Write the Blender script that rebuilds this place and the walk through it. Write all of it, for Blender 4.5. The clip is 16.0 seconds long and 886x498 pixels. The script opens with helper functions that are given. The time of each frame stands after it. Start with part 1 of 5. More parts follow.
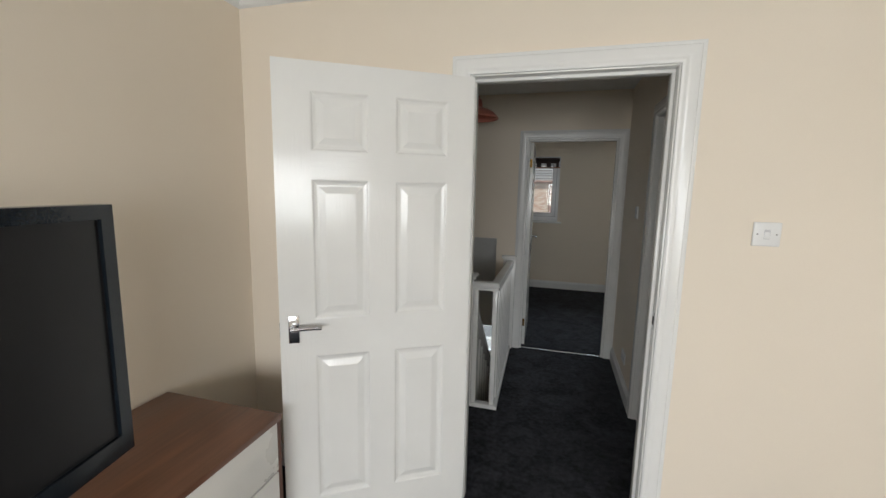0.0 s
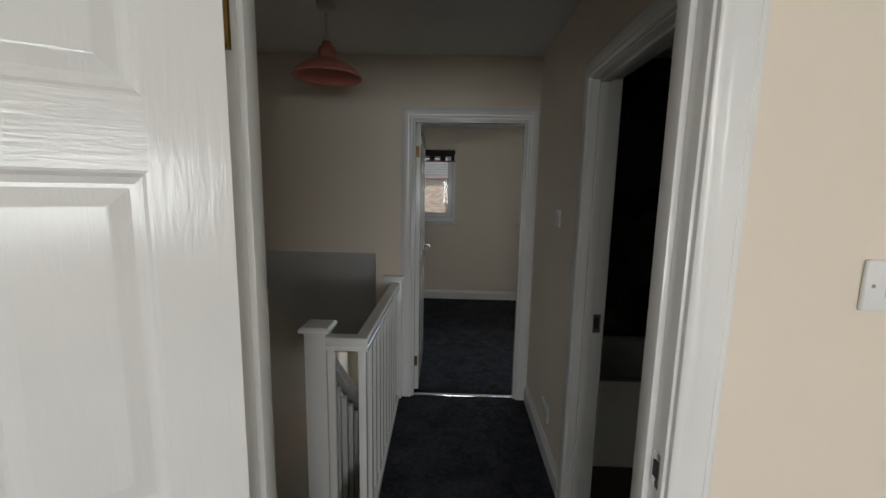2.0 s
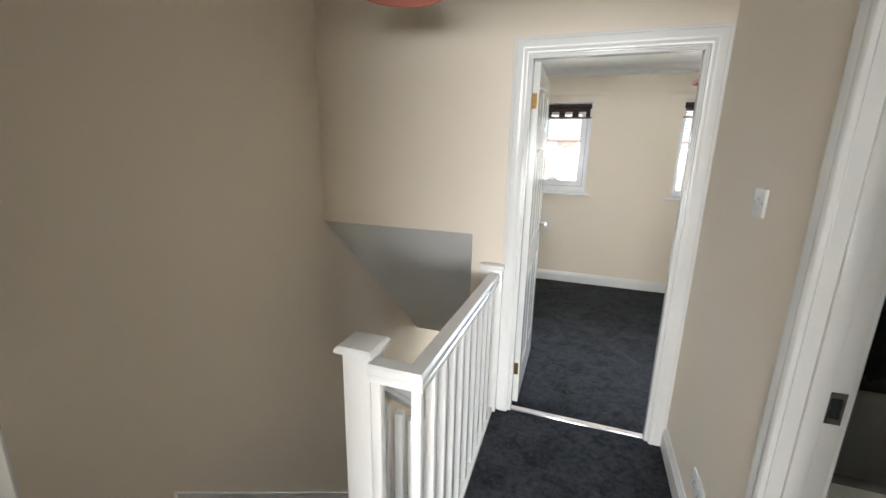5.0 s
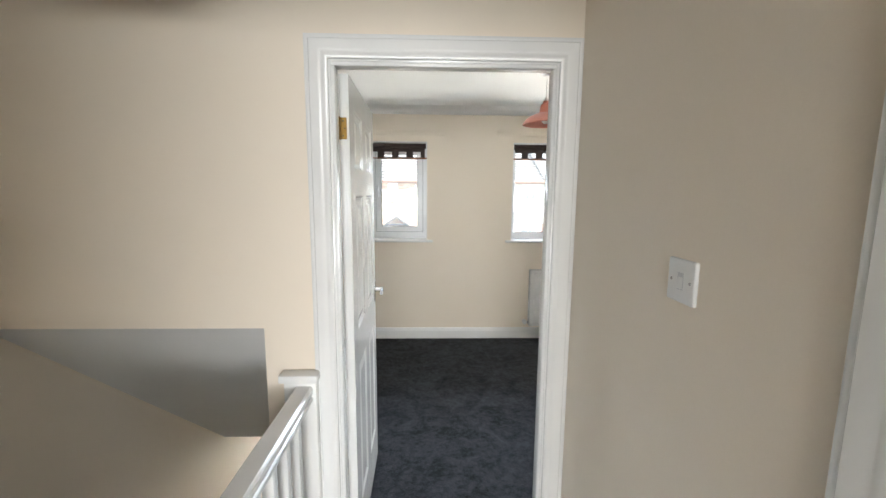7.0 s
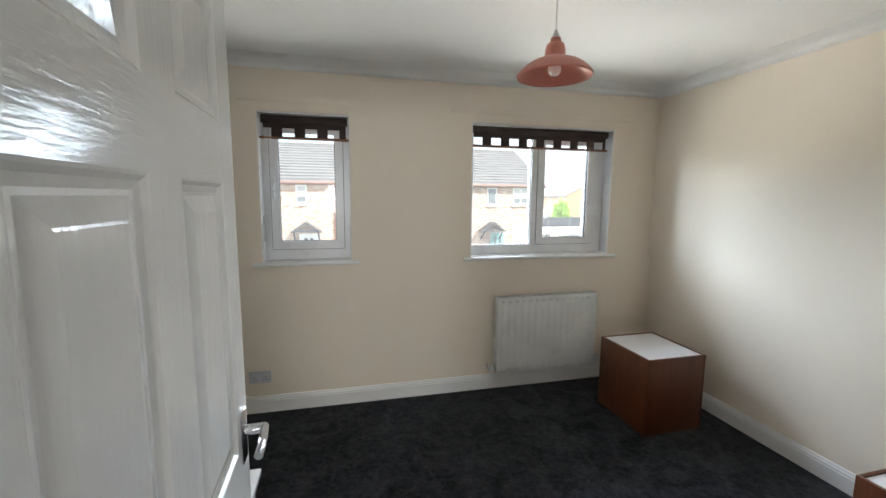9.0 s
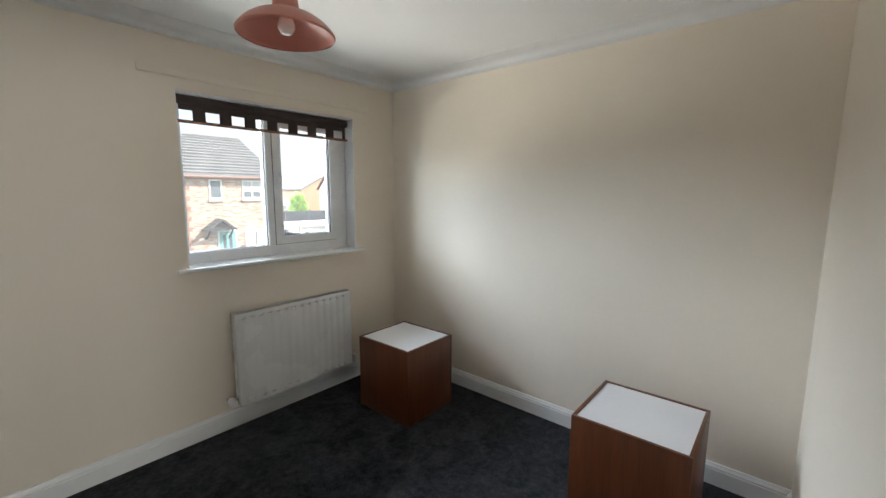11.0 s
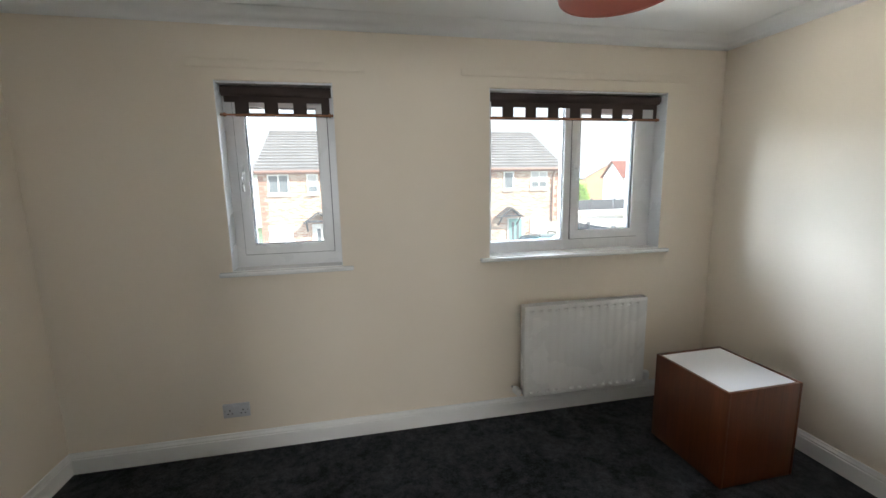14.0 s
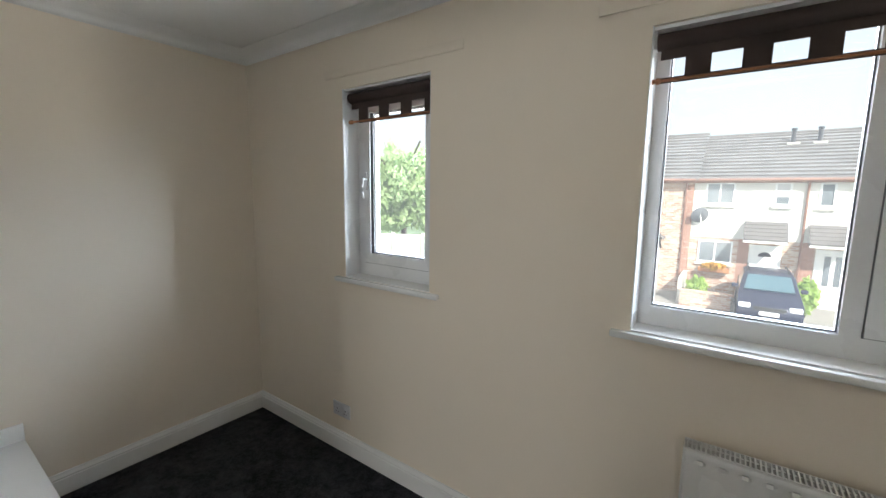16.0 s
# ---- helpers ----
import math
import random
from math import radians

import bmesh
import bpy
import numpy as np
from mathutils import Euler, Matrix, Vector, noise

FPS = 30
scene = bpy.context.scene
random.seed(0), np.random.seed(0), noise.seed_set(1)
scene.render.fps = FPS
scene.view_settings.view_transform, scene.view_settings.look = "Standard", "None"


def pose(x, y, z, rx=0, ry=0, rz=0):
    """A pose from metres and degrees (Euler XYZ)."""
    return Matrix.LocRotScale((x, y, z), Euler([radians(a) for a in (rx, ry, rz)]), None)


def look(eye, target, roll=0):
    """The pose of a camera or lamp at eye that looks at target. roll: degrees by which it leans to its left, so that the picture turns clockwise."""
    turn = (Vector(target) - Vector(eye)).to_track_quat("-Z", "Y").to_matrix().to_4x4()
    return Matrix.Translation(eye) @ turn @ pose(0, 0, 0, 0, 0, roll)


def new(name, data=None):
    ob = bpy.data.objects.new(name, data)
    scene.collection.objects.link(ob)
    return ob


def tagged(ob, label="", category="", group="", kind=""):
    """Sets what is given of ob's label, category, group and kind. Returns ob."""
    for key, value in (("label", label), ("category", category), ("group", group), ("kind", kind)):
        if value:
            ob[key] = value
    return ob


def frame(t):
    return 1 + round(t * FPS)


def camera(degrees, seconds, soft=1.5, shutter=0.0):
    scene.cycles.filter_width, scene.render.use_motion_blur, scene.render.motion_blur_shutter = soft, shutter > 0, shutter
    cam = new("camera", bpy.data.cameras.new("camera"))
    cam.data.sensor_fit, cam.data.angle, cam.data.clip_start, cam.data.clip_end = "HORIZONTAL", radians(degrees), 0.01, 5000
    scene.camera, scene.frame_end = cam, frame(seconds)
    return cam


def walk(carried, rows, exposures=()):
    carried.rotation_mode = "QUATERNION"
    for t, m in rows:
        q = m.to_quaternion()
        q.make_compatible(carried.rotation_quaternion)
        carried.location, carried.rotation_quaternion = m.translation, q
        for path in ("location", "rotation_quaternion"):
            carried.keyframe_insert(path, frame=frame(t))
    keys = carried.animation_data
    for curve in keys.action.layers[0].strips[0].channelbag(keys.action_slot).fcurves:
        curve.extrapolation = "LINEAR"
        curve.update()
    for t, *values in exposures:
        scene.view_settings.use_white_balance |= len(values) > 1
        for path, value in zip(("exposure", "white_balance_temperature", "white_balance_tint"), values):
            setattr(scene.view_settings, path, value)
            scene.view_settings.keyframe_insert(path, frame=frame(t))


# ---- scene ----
cam = camera(95.0, 16.0)
PATH = [
    (0, (0.273, -0.081, 1.502), (-0.257, 1.826, 1.219), 1.2),
    (0.5, (0.235, 0.048, 1.513), (0.054, 2.019, 1.227), 0.9),
    (1, (0.266, 0.307, 1.506), (0.229, 2.286, 1.217), 1.1),
    (1.5, (0.297, 0.615, 1.517), (0.282, 2.594, 1.226), 1.1),
    (2, (0.281, 0.969, 1.516), (0.228, 2.947, 1.226), 1.1),
    (2.5, (0.255, 1.242, 1.526), (0.1, 3.212, 1.212), 1.1),
    (3, (0.328, 1.501, 1.518), (-0.024, 3.434, 1.146), 1.5),
    (3.2, (0.327, 1.555, 1.522), (-0.107, 3.463, 1.11), 1.5),
    (4.25, (0.322, 1.605, 1.517), (-0.44, 3.375, 1.03), 1.3),
    (5.3, (0.319, 1.633, 1.52), (-0.189, 3.517, 1.08), 1.0),
    (5.5, (0.328, 1.652, 1.535), (-0.063, 3.576, 1.155), 0.9),
    (6, (0.319, 1.747, 1.544), (0.183, 3.722, 1.263), 0.5),
    (6.5, (0.311, 2.005, 1.529), (0.321, 3.989, 1.28), 0.4),
    (7, (0.328, 2.364, 1.548), (0.387, 4.345, 1.274), 0.4),
    (7.5, (0.32, 2.719, 1.53), (0.421, 4.696, 1.25), 0.4),
    (8, (0.301, 3.047, 1.539), (0.464, 5.021, 1.264), 0.6),
    (8.5, (0.283, 3.396, 1.521), (0.563, 5.359, 1.258), 0.6),
    (9, (0.233, 3.686, 1.51), (0.705, 5.613, 1.258), 0.5),
    (9.5, (0.234, 3.871, 1.483), (0.957, 5.722, 1.254), 0.4),
    (10, (0.308, 3.969, 1.485), (1.308, 5.685, 1.247), 0.2),
    (10.2, (0.316, 3.988, 1.485), (1.429, 5.633, 1.245), 0.2),
    (11.25, (0.385, 4.002, 1.515), (1.945, 5.257, 1.23), 0.3),
    (12.3, (0.438, 3.996, 1.548), (1.849, 5.377, 1.234), 0.4),
    (12.5, (0.428, 4.006, 1.544), (1.762, 5.463, 1.232), 0.3),
    (13, (0.398, 4.039, 1.542), (1.465, 5.699, 1.223), -0.1),
    (13.5, (0.393, 4.079, 1.534), (1.143, 5.905, 1.212), -0.6),
    (14, (0.4, 4.266, 1.519), (0.79, 6.201, 1.199), -1.1),
    (14.5, (0.524, 4.496, 1.529), (0.535, 6.473, 1.225), -1.1),
    (15, (0.889, 4.685, 1.525), (0.476, 6.621, 1.238), -0.6),
    (15.5, (1.173, 4.92, 1.512), (0.368, 6.729, 1.231), 0.2),
    (16, (1.456, 5.158, 1.528), (0.304, 6.768, 1.256), 0.7),
]
EXPOSURES = [(0.0, -0.1), (1.0, -0.3), (1.5, -0.5), (2.0, -0.35), (2.6, 0.8), (3.1, 1.75), (5.4, 2.1), (6.5, 2.25), (7.0, 2.1), (7.5, 1.85), (8.0, 1.5), (9.0, 1.4), (10.2, 1.2), (13.3, 1.18), (14.0, 1.4), (15.0, 1.35), (16.0, 1.2)]
walk(cam, [(t, look(eye, target, roll)) for t, eye, target, roll in PATH], EXPOSURES)

# ---- world and sun ----
SUN = Vector((0.62, -0.62, 0.72)).normalized()
world = bpy.data.worlds.new("sky")
scene.world = world
world.use_nodes = True
wn = world.node_tree.nodes
sky = wn.new("ShaderNodeTexSky")
sky.sky_type = "NISHITA"
sky.sun_disc = False
sky.sun_elevation = math.asin(SUN.z)
sky.sun_rotation = math.atan2(SUN.x, SUN.y)
sky.air_density, sky.dust_density, sky.ozone_density = 1.0, 1.5, 1.0
wn["Background"].inputs["Strength"].default_value = 0.12
wl = world.node_tree.links
cloud = wn.new("ShaderNodeTexNoise")
cloud.inputs["Scale"].default_value, cloud.inputs["Detail"].default_value, cloud.inputs["Distortion"].default_value = 3.2, 6, 0.5
cover = wn.new("ShaderNodeMapRange")
cover.inputs["From Min"].default_value, cover.inputs["From Max"].default_value = 0.3, 0.7
cover.inputs["To Min"].default_value, cover.inputs["To Max"].default_value = 0.6, 0.95
veil = wn.new("ShaderNodeMix")
veil.data_type = "RGBA"
veil.inputs["B"].default_value = (3.6, 3.72, 3.87, 1)
wl.new(wn.new("ShaderNodeTexCoord").outputs["Generated"], cloud.inputs["Vector"])
wl.new(cloud.outputs["Fac"], cover.inputs["Value"])
wl.new(cover.outputs[0], veil.inputs["Factor"])
wl.new(sky.outputs[0], veil.inputs["A"])
wl.new(veil.outputs["Result"], wn["Background"].inputs["Color"])
sun = new("sun", bpy.data.lights.new("sun", "SUN"))
sun.data.energy, sun.data.angle, sun.data.color = 3.7, radians(0.6), (1.0, 0.95, 0.87)
sun.matrix_world = look(SUN * 60, (0, 0, 0))


# area lamps for daylight: sky beyond the rear roofs, added ground-bounce fills, front-window sky
for name, eye, target, w, h, watts, tint in (
    ("sky_light_rear", (1.0, 200.0, 99.5), (1.0, 6.7, 99.5), 740.0, 181.0, 4300000, (0.73, 0.845, 1.0)),
    # two unseen fill lamps, added to imitate light bounced off sunlit ground
    ("street_bounce_fill", (0.95, 10.2, -1.5), (0.95, 6.7, 1.7), 9.0, 3.0, 330, (1.0, 0.965, 0.91)),
    ("forecourt_bounce_fill", (0.95, 14.0, -1.65), (0.95, 6.7, 1.7), 17.0, 1.8, 760, (1.0, 0.965, 0.91)),
    ("sky_light_front", (0.70, -2.58, 1.42), (0.70, -1.78, 0.72), 3.15, 1.05, 122, (0.97, 0.985, 1.0)),
):
    lamp = new(name, bpy.data.lights.new(name, "AREA"))
    lamp.data.shape, lamp.data.size, lamp.data.size_y = "RECTANGLE", w, h
    lamp.data.energy, lamp.data.color = watts, tint
    lamp.matrix_world = look(eye, target)


# ---- materials ----
def nodes_of(name):
    m = bpy.data.materials.new(name)
    m.use_nodes = True
    return m, m.node_tree.nodes, m.node_tree.links, m.node_tree.nodes["Principled BSDF"]


def surface(name, a, b, rough, big=2.0, fine=60.0, bump=0.1, depth=0.002, metal=0.0, stretch=(1, 1, 1), local=False,
            rough_var=0.08, spec=0.5, coat=0.0, mix_fine=0.35, rand=0.0):
    """A surface that wanders between two colours at two scales, with a fine relief."""
    m, n, l, bs = nodes_of(name)
    if local:
        co = n.new("ShaderNodeTexCoord").outputs["Object"]
    else:
        co = n.new("ShaderNodeNewGeometry").outputs["Position"]
    mp = n.new("ShaderNodeMapping")
    mp.inputs["Scale"].default_value = stretch
    l.new(co, mp.inputs["Vector"])
    n1 = n.new("ShaderNodeTexNoise")
    n1.inputs["Scale"].default_value, n1.inputs["Detail"].default_value = big, 5
    n2 = n.new("ShaderNodeTexNoise")
    n2.inputs["Scale"].default_value, n2.inputs["Detail"].default_value = fine, 3
    for t in (n1, n2):
        l.new(mp.outputs[0], t.inputs["Vector"])
    mx = n.new("ShaderNodeMix")
    mx.inputs["Factor"].default_value = mix_fine
    l.new(n1.outputs["Fac"], mx.inputs["A"])
    l.new(n2.outputs["Fac"], mx.inputs["B"])
    ramp = n.new("ShaderNodeValToRGB")
    ramp.color_ramp.elements[0].position, ramp.color_ramp.elements[1].position = 0.3, 0.7
    ramp.color_ramp.elements[0].color, ramp.color_ramp.elements[1].color = (*a, 1), (*b, 1)
    l.new(mx.outputs["Result"], ramp.inputs[0])
    col = ramp.outputs[0]
    if rand:
        oi = n.new("ShaderNodeObjectInfo")
        hv = n.new("ShaderNodeHueSaturation")
        mr = n.new("ShaderNodeMapRange")
        mr.inputs["To Min"].default_value, mr.inputs["To Max"].default_value = 1 - rand, 1 + rand
        l.new(oi.outputs["Random"], mr.inputs["Value"])
        l.new(mr.outputs[0], hv.inputs["Value"])
        l.new(col, hv.inputs["Color"])
        col = hv.outputs[0]
    l.new(col, bs.inputs["Base Color"])
    rr = n.new("ShaderNodeMapRange")
    rr.inputs["To Min"].default_value, rr.inputs["To Max"].default_value = max(0.02, rough - rough_var), min(1, rough + rough_var)
    l.new(n1.outputs["Fac"], rr.inputs["Value"])
    l.new(rr.outputs[0], bs.inputs["Roughness"])
    bs.inputs["Metallic"].default_value = metal
    bs.inputs["Specular IOR Level"].default_value = spec
    bs.inputs["Coat Weight"].default_value = coat
    if bump:
        bp = n.new("ShaderNodeBump")
        bp.inputs["Strength"].default_value, bp.inputs["Distance"].default_value = bump, depth
        l.new(n2.outputs["Fac"], bp.inputs["Height"])
        l.new(bp.outputs[0], bs.inputs["Normal"])
    return m


def carpet_material(name, a, b):
    """Short twist-pile carpet: tuft speckle over brushed patches."""
    m, n, l, bs = nodes_of(name)
    co = n.new("ShaderNodeNewGeometry").outputs["Position"]
    tuft = n.new("ShaderNodeTexNoise")
    tuft.inputs["Scale"].default_value, tuft.inputs["Detail"].default_value = 150, 4
    brush = n.new("ShaderNodeTexNoise")
    brush.inputs["Scale"].default_value, brush.inputs["Detail"].default_value, brush.inputs["Distortion"].default_value = 5, 7, 1.2
    mid = n.new("ShaderNodeTexNoise")
    mid.inputs["Scale"].default_value, mid.inputs["Detail"].default_value = 34, 4
    for t in (tuft, brush, mid):
        l.new(co, t.inputs["Vector"])
    m1 = n.new("ShaderNodeMix")
    m1.inputs["Factor"].default_value = 0.5
    l.new(tuft.outputs["Fac"], m1.inputs["A"])
    l.new(mid.outputs["Fac"], m1.inputs["B"])
    m2 = n.new("ShaderNodeMix")
    m2.inputs["Factor"].default_value = 0.38
    l.new(m1.outputs["Result"], m2.inputs["A"])
    l.new(brush.outputs["Fac"], m2.inputs["B"])
    ramp = n.new("ShaderNodeValToRGB")
    ramp.color_ramp.elements[0].position, ramp.color_ramp.elements[1].position = 0.40, 0.64
    ramp.color_ramp.elements[0].color, ramp.color_ramp.elements[1].color = (*a, 1), (*b, 1)
    l.new(m2.outputs["Result"], ramp.inputs[0])
    l.new(ramp.outputs[0], bs.inputs["Base Color"])
    bs.inputs["Roughness"].default_value = 1.0
    bs.inputs["Specular IOR Level"].default_value = 0.1
    bs.inputs["Sheen Weight"].default_value = 0.06
    bs.inputs["Sheen Roughness"].default_value = 0.6
    bp = n.new("ShaderNodeBump")
    bp.inputs["Strength"].default_value, bp.inputs["Distance"].default_value = 0.9, 0.006
    l.new(m1.outputs["Result"], bp.inputs["Height"])
    l.new(bp.outputs[0], bs.inputs["Normal"])
    return m


def wood_material(name, a, b, rough, along, coat=0.0, rand=0.0):
    stretch = [22.0, 22.0, 22.0]
    stretch["xyz".index(along)] = 1.2
    return surface(name, a, b, rough, big=1.0, fine=5.0, bump=0.12, depth=0.0008, stretch=stretch, local=True, coat=coat, mix_fine=0.45, rand=rand)


def gloss_paint(name, a, b, rough, ripple, grain=(60, 60, 7)):
    """Oil gloss brushed on embossed grain: a vertical ripple in the reflections."""
    m, n, l, bs = nodes_of(name)
    co = n.new("ShaderNodeTexCoord").outputs["Object"]
    mp = n.new("ShaderNodeMapping")
    mp.inputs["Scale"].default_value = grain
    l.new(co, mp.inputs["Vector"])
    g = n.new("ShaderNodeTexNoise")
    g.inputs["Scale"].default_value, g.inputs["Detail"].default_value, g.inputs["Distortion"].default_value = 1.6, 3, 0.6
    l.new(mp.outputs[0], g.inputs["Vector"])
    d = n.new("ShaderNodeTexNoise")
    d.inputs["Scale"].default_value, d.inputs["Detail"].default_value = 3.0, 4
    l.new(co, d.inputs["Vector"])
    ramp = n.new("ShaderNodeValToRGB")
    ramp.color_ramp.elements[0].position, ramp.color_ramp.elements[1].position = 0.3, 0.7
    ramp.color_ramp.elements[0].color, ramp.color_ramp.elements[1].color = (*a, 1), (*b, 1)
    l.new(d.outputs["Fac"], ramp.inputs[0])
    l.new(ramp.outputs[0], bs.inputs["Base Color"])
    rr = n.new("ShaderNodeMapRange")
    rr.inputs["To Min"].default_value, rr.inputs["To Max"].default_value = rough - 0.05, rough + 0.08
    l.new(d.outputs["Fac"], rr.inputs["Value"])
    l.new(rr.outputs[0], bs.inputs["Roughness"])
    bp = n.new("ShaderNodeBump")
    bp.inputs["Strength"].default_value, bp.inputs["Distance"].default_value = ripple, 0.0026
    l.new(g.outputs["Fac"], bp.inputs["Height"])
    l.new(bp.outputs[0], bs.inputs["Normal"])
    return m


def glass_material(name):
    m, n, l, bs = nodes_of(name)
    n.remove(bs)
    tr = n.new("ShaderNodeBsdfTransparent")
    tr.inputs[0].default_value = (0.96, 0.98, 0.97, 1)
    gl = n.new("ShaderNodeBsdfGlossy")
    gl.inputs["Roughness"].default_value = 0.02
    lw = n.new("ShaderNodeLayerWeight")
    lw.inputs["Blend"].default_value = 0.5
    pw = n.new("ShaderNodeMath")
    pw.operation = "POWER"
    pw.inputs[1].default_value = 5.0
    l.new(lw.outputs["Facing"], pw.inputs[0])
    fr = n.new("ShaderNodeMapRange")
    fr.inputs["To Min"].default_value, fr.inputs["To Max"].default_value = 0.03, 0.8
    l.new(pw.outputs[0], fr.inputs["Value"])
    # pale haze mixed into the pane imitates veiling glare over the view
    glare = n.new("ShaderNodeBsdfTranslucent")
    glare_mix = n.new("ShaderNodeMixShader")
    glare_mix.inputs[0].default_value = 0.013
    l.new(tr.outputs[0], glare_mix.inputs[1])
    l.new(glare.outputs[0], glare_mix.inputs[2])
    mx = n.new("ShaderNodeMixShader")
    l.new(fr.outputs[0], mx.inputs[0])
    l.new(glare_mix.outputs[0], mx.inputs[1])
    l.new(gl.outputs[0], mx.inputs[2])
    l.new(mx.outputs[0], n["Material Output"].inputs["Surface"])
    return m


def brick_material(name, a, b, mortar):
    m, n, l, bs = nodes_of(name)
    co = n.new("ShaderNodeNewGeometry").outputs["Position"]
    sp = n.new("ShaderNodeSeparateXYZ")
    l.new(co, sp.inputs[0])
    ad = n.new("ShaderNodeMath")
    l.new(sp.outputs["X"], ad.inputs[0])
    l.new(sp.outputs["Y"], ad.inputs[1])
    cb = n.new("ShaderNodeCombineXYZ")
    l.new(ad.outputs[0], cb.inputs["X"])
    l.new(sp.outputs["Z"], cb.inputs["Y"])
    br = n.new("ShaderNodeTexBrick")
    br.inputs["Scale"].default_value = 1.0
    br.inputs["Brick Width"].default_value, br.inputs["Row Height"].default_value, br.inputs["Mortar Size"].default_value = 0.225, 0.075, 0.007
    br.inputs["Color1"].default_value, br.inputs["Color2"].default_value, br.inputs["Mortar"].default_value = (*a, 1), (*b, 1), (*mortar, 1)
    l.new(cb.outputs[0], br.inputs["Vector"])
    nz = n.new("ShaderNodeTexNoise")
    nz.inputs["Scale"].default_value = 0.9
    l.new(co, nz.inputs["Vector"])
    hs = n.new("ShaderNodeHueSaturation")
    mr = n.new("ShaderNodeMapRange")
    mr.inputs["To Min"].default_value, mr.inputs["To Max"].default_value = 0.8, 1.2
    l.new(nz.outputs["Fac"], mr.inputs["Value"])
    l.new(mr.outputs[0], hs.inputs["Value"])
    l.new(br.outputs["Color"], hs.inputs["Color"])
    l.new(hs.outputs[0], bs.inputs["Base Color"])
    bs.inputs["Roughness"].default_value = 0.9
    bp = n.new("ShaderNodeBump")
    bp.inputs["Strength"].default_value, bp.inputs["Distance"].default_value = 0.5, 0.008
    bp.invert = True
    l.new(br.outputs["Fac"], bp.inputs["Height"])
    l.new(bp.outputs[0], bs.inputs["Normal"])
    return m


CREAM = surface("cream_emulsion", (0.818, 0.733, 0.614), (0.853, 0.768, 0.654), 0.62, big=1.3, fine=220, bump=0.10, depth=0.0012, spec=0.35)
CEIL = surface("white_ceiling_emulsion", (0.80, 0.80, 0.785), (0.85, 0.85, 0.835), 0.85, big=1.6, fine=140, bump=0.22, depth=0.0022, spec=0.25)
# stairwell shade is put into this grey, darker than the ceiling white
SOFFIT = surface("shade_grey_soffit", (0.70, 0.70, 0.685), (0.76, 0.76, 0.745), 0.85, big=2.0, fine=140, bump=0.15, depth=0.002, spec=0.25)
GLOSS = gloss_paint("white_gloss_woodwork", (0.80, 0.80, 0.785), (0.85, 0.85, 0.835), 0.20, 0.025)
DOORPAINT = gloss_paint("white_gloss_door", (0.79, 0.79, 0.77), (0.84, 0.84, 0.82), 0.13, 0.28)
RAILPAINT = gloss_paint("white_gloss_door_rail", (0.79, 0.79, 0.77), (0.84, 0.84, 0.82), 0.13, 0.22, (10, 60, 105))
CARPET = carpet_material("slate_carpet", (0.0016, 0.0019, 0.0027), (0.045, 0.048, 0.058))
PVC = surface("white_upvc", (0.80, 0.81, 0.82), (0.84, 0.85, 0.86), 0.28, big=3, fine=90, bump=0.02)
GASKET = surface("black_rubber_gasket", (0.15, 0.155, 0.165), (0.20, 0.205, 0.22), 0.6, big=8, fine=80)
GLASS = glass_material("window_glass")
BLIND = surface("dark_brown_blind_fabric", (0.050, 0.037, 0.034), (0.080, 0.060, 0.055), 0.9, big=6, fine=500, bump=0.3, depth=0.0008, spec=0.2)
ROD = wood_material("varnished_wood_rod", (0.22, 0.08, 0.03), (0.34, 0.14, 0.06), 0.35, "x")
RADPAINT = surface("white_radiator_enamel", (0.80, 0.80, 0.785), (0.84, 0.84, 0.825), 0.27, big=4, fine=120, bump=0.03)
CHROME = surface("chrome", (0.55, 0.55, 0.56), (0.66, 0.66, 0.67), 0.14, big=20, fine=200, bump=0.02, metal=1.0)
BRASS = surface("brass", (0.15, 0.09, 0.026), (0.25, 0.155, 0.045), 0.42, big=20, fine=200, bump=0.04, metal=1.0)
STEEL = surface("dull_steel", (0.30, 0.29, 0.28), (0.42, 0.41, 0.40), 0.38, big=20, fine=200, bump=0.05, metal=1.0)
DARKMETAL = surface("dark_recess", (0.012, 0.012, 0.012), (0.03, 0.03, 0.03), 0.6, big=20, fine=100)
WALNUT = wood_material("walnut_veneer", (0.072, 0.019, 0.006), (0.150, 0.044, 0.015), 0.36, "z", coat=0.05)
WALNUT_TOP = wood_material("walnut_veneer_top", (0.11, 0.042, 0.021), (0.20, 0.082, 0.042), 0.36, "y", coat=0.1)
WHITELAM = surface("white_laminate", (0.80, 0.81, 0.83), (0.84, 0.85, 0.87), 0.33, big=3, fine=150, bump=0.02)
DRAWERWHITE = surface("white_lacquer", (0.76, 0.75, 0.72), (0.80, 0.79, 0.76), 0.3, big=3, fine=120, bump=0.02)
PINK = surface("salmon_pink_enamel", (0.56, 0.20, 0.15), (0.62, 0.235, 0.175), 0.4, big=5, fine=160, bump=0.03)
BULBGLASS = surface("opal_bulb", (0.80, 0.78, 0.74), (0.84, 0.82, 0.78), 0.2, big=5, fine=50, bump=0)
PLASTIC = surface("white_plastic", (0.76, 0.76, 0.75), (0.81, 0.81, 0.80), 0.32, big=12, fine=150, bump=0.02)
GREYPLASTIC = surface("grey_socket_plastic", (0.52, 0.52, 0.54), (0.60, 0.60, 0.62), 0.36, big=12, fine=150, bump=0.02)
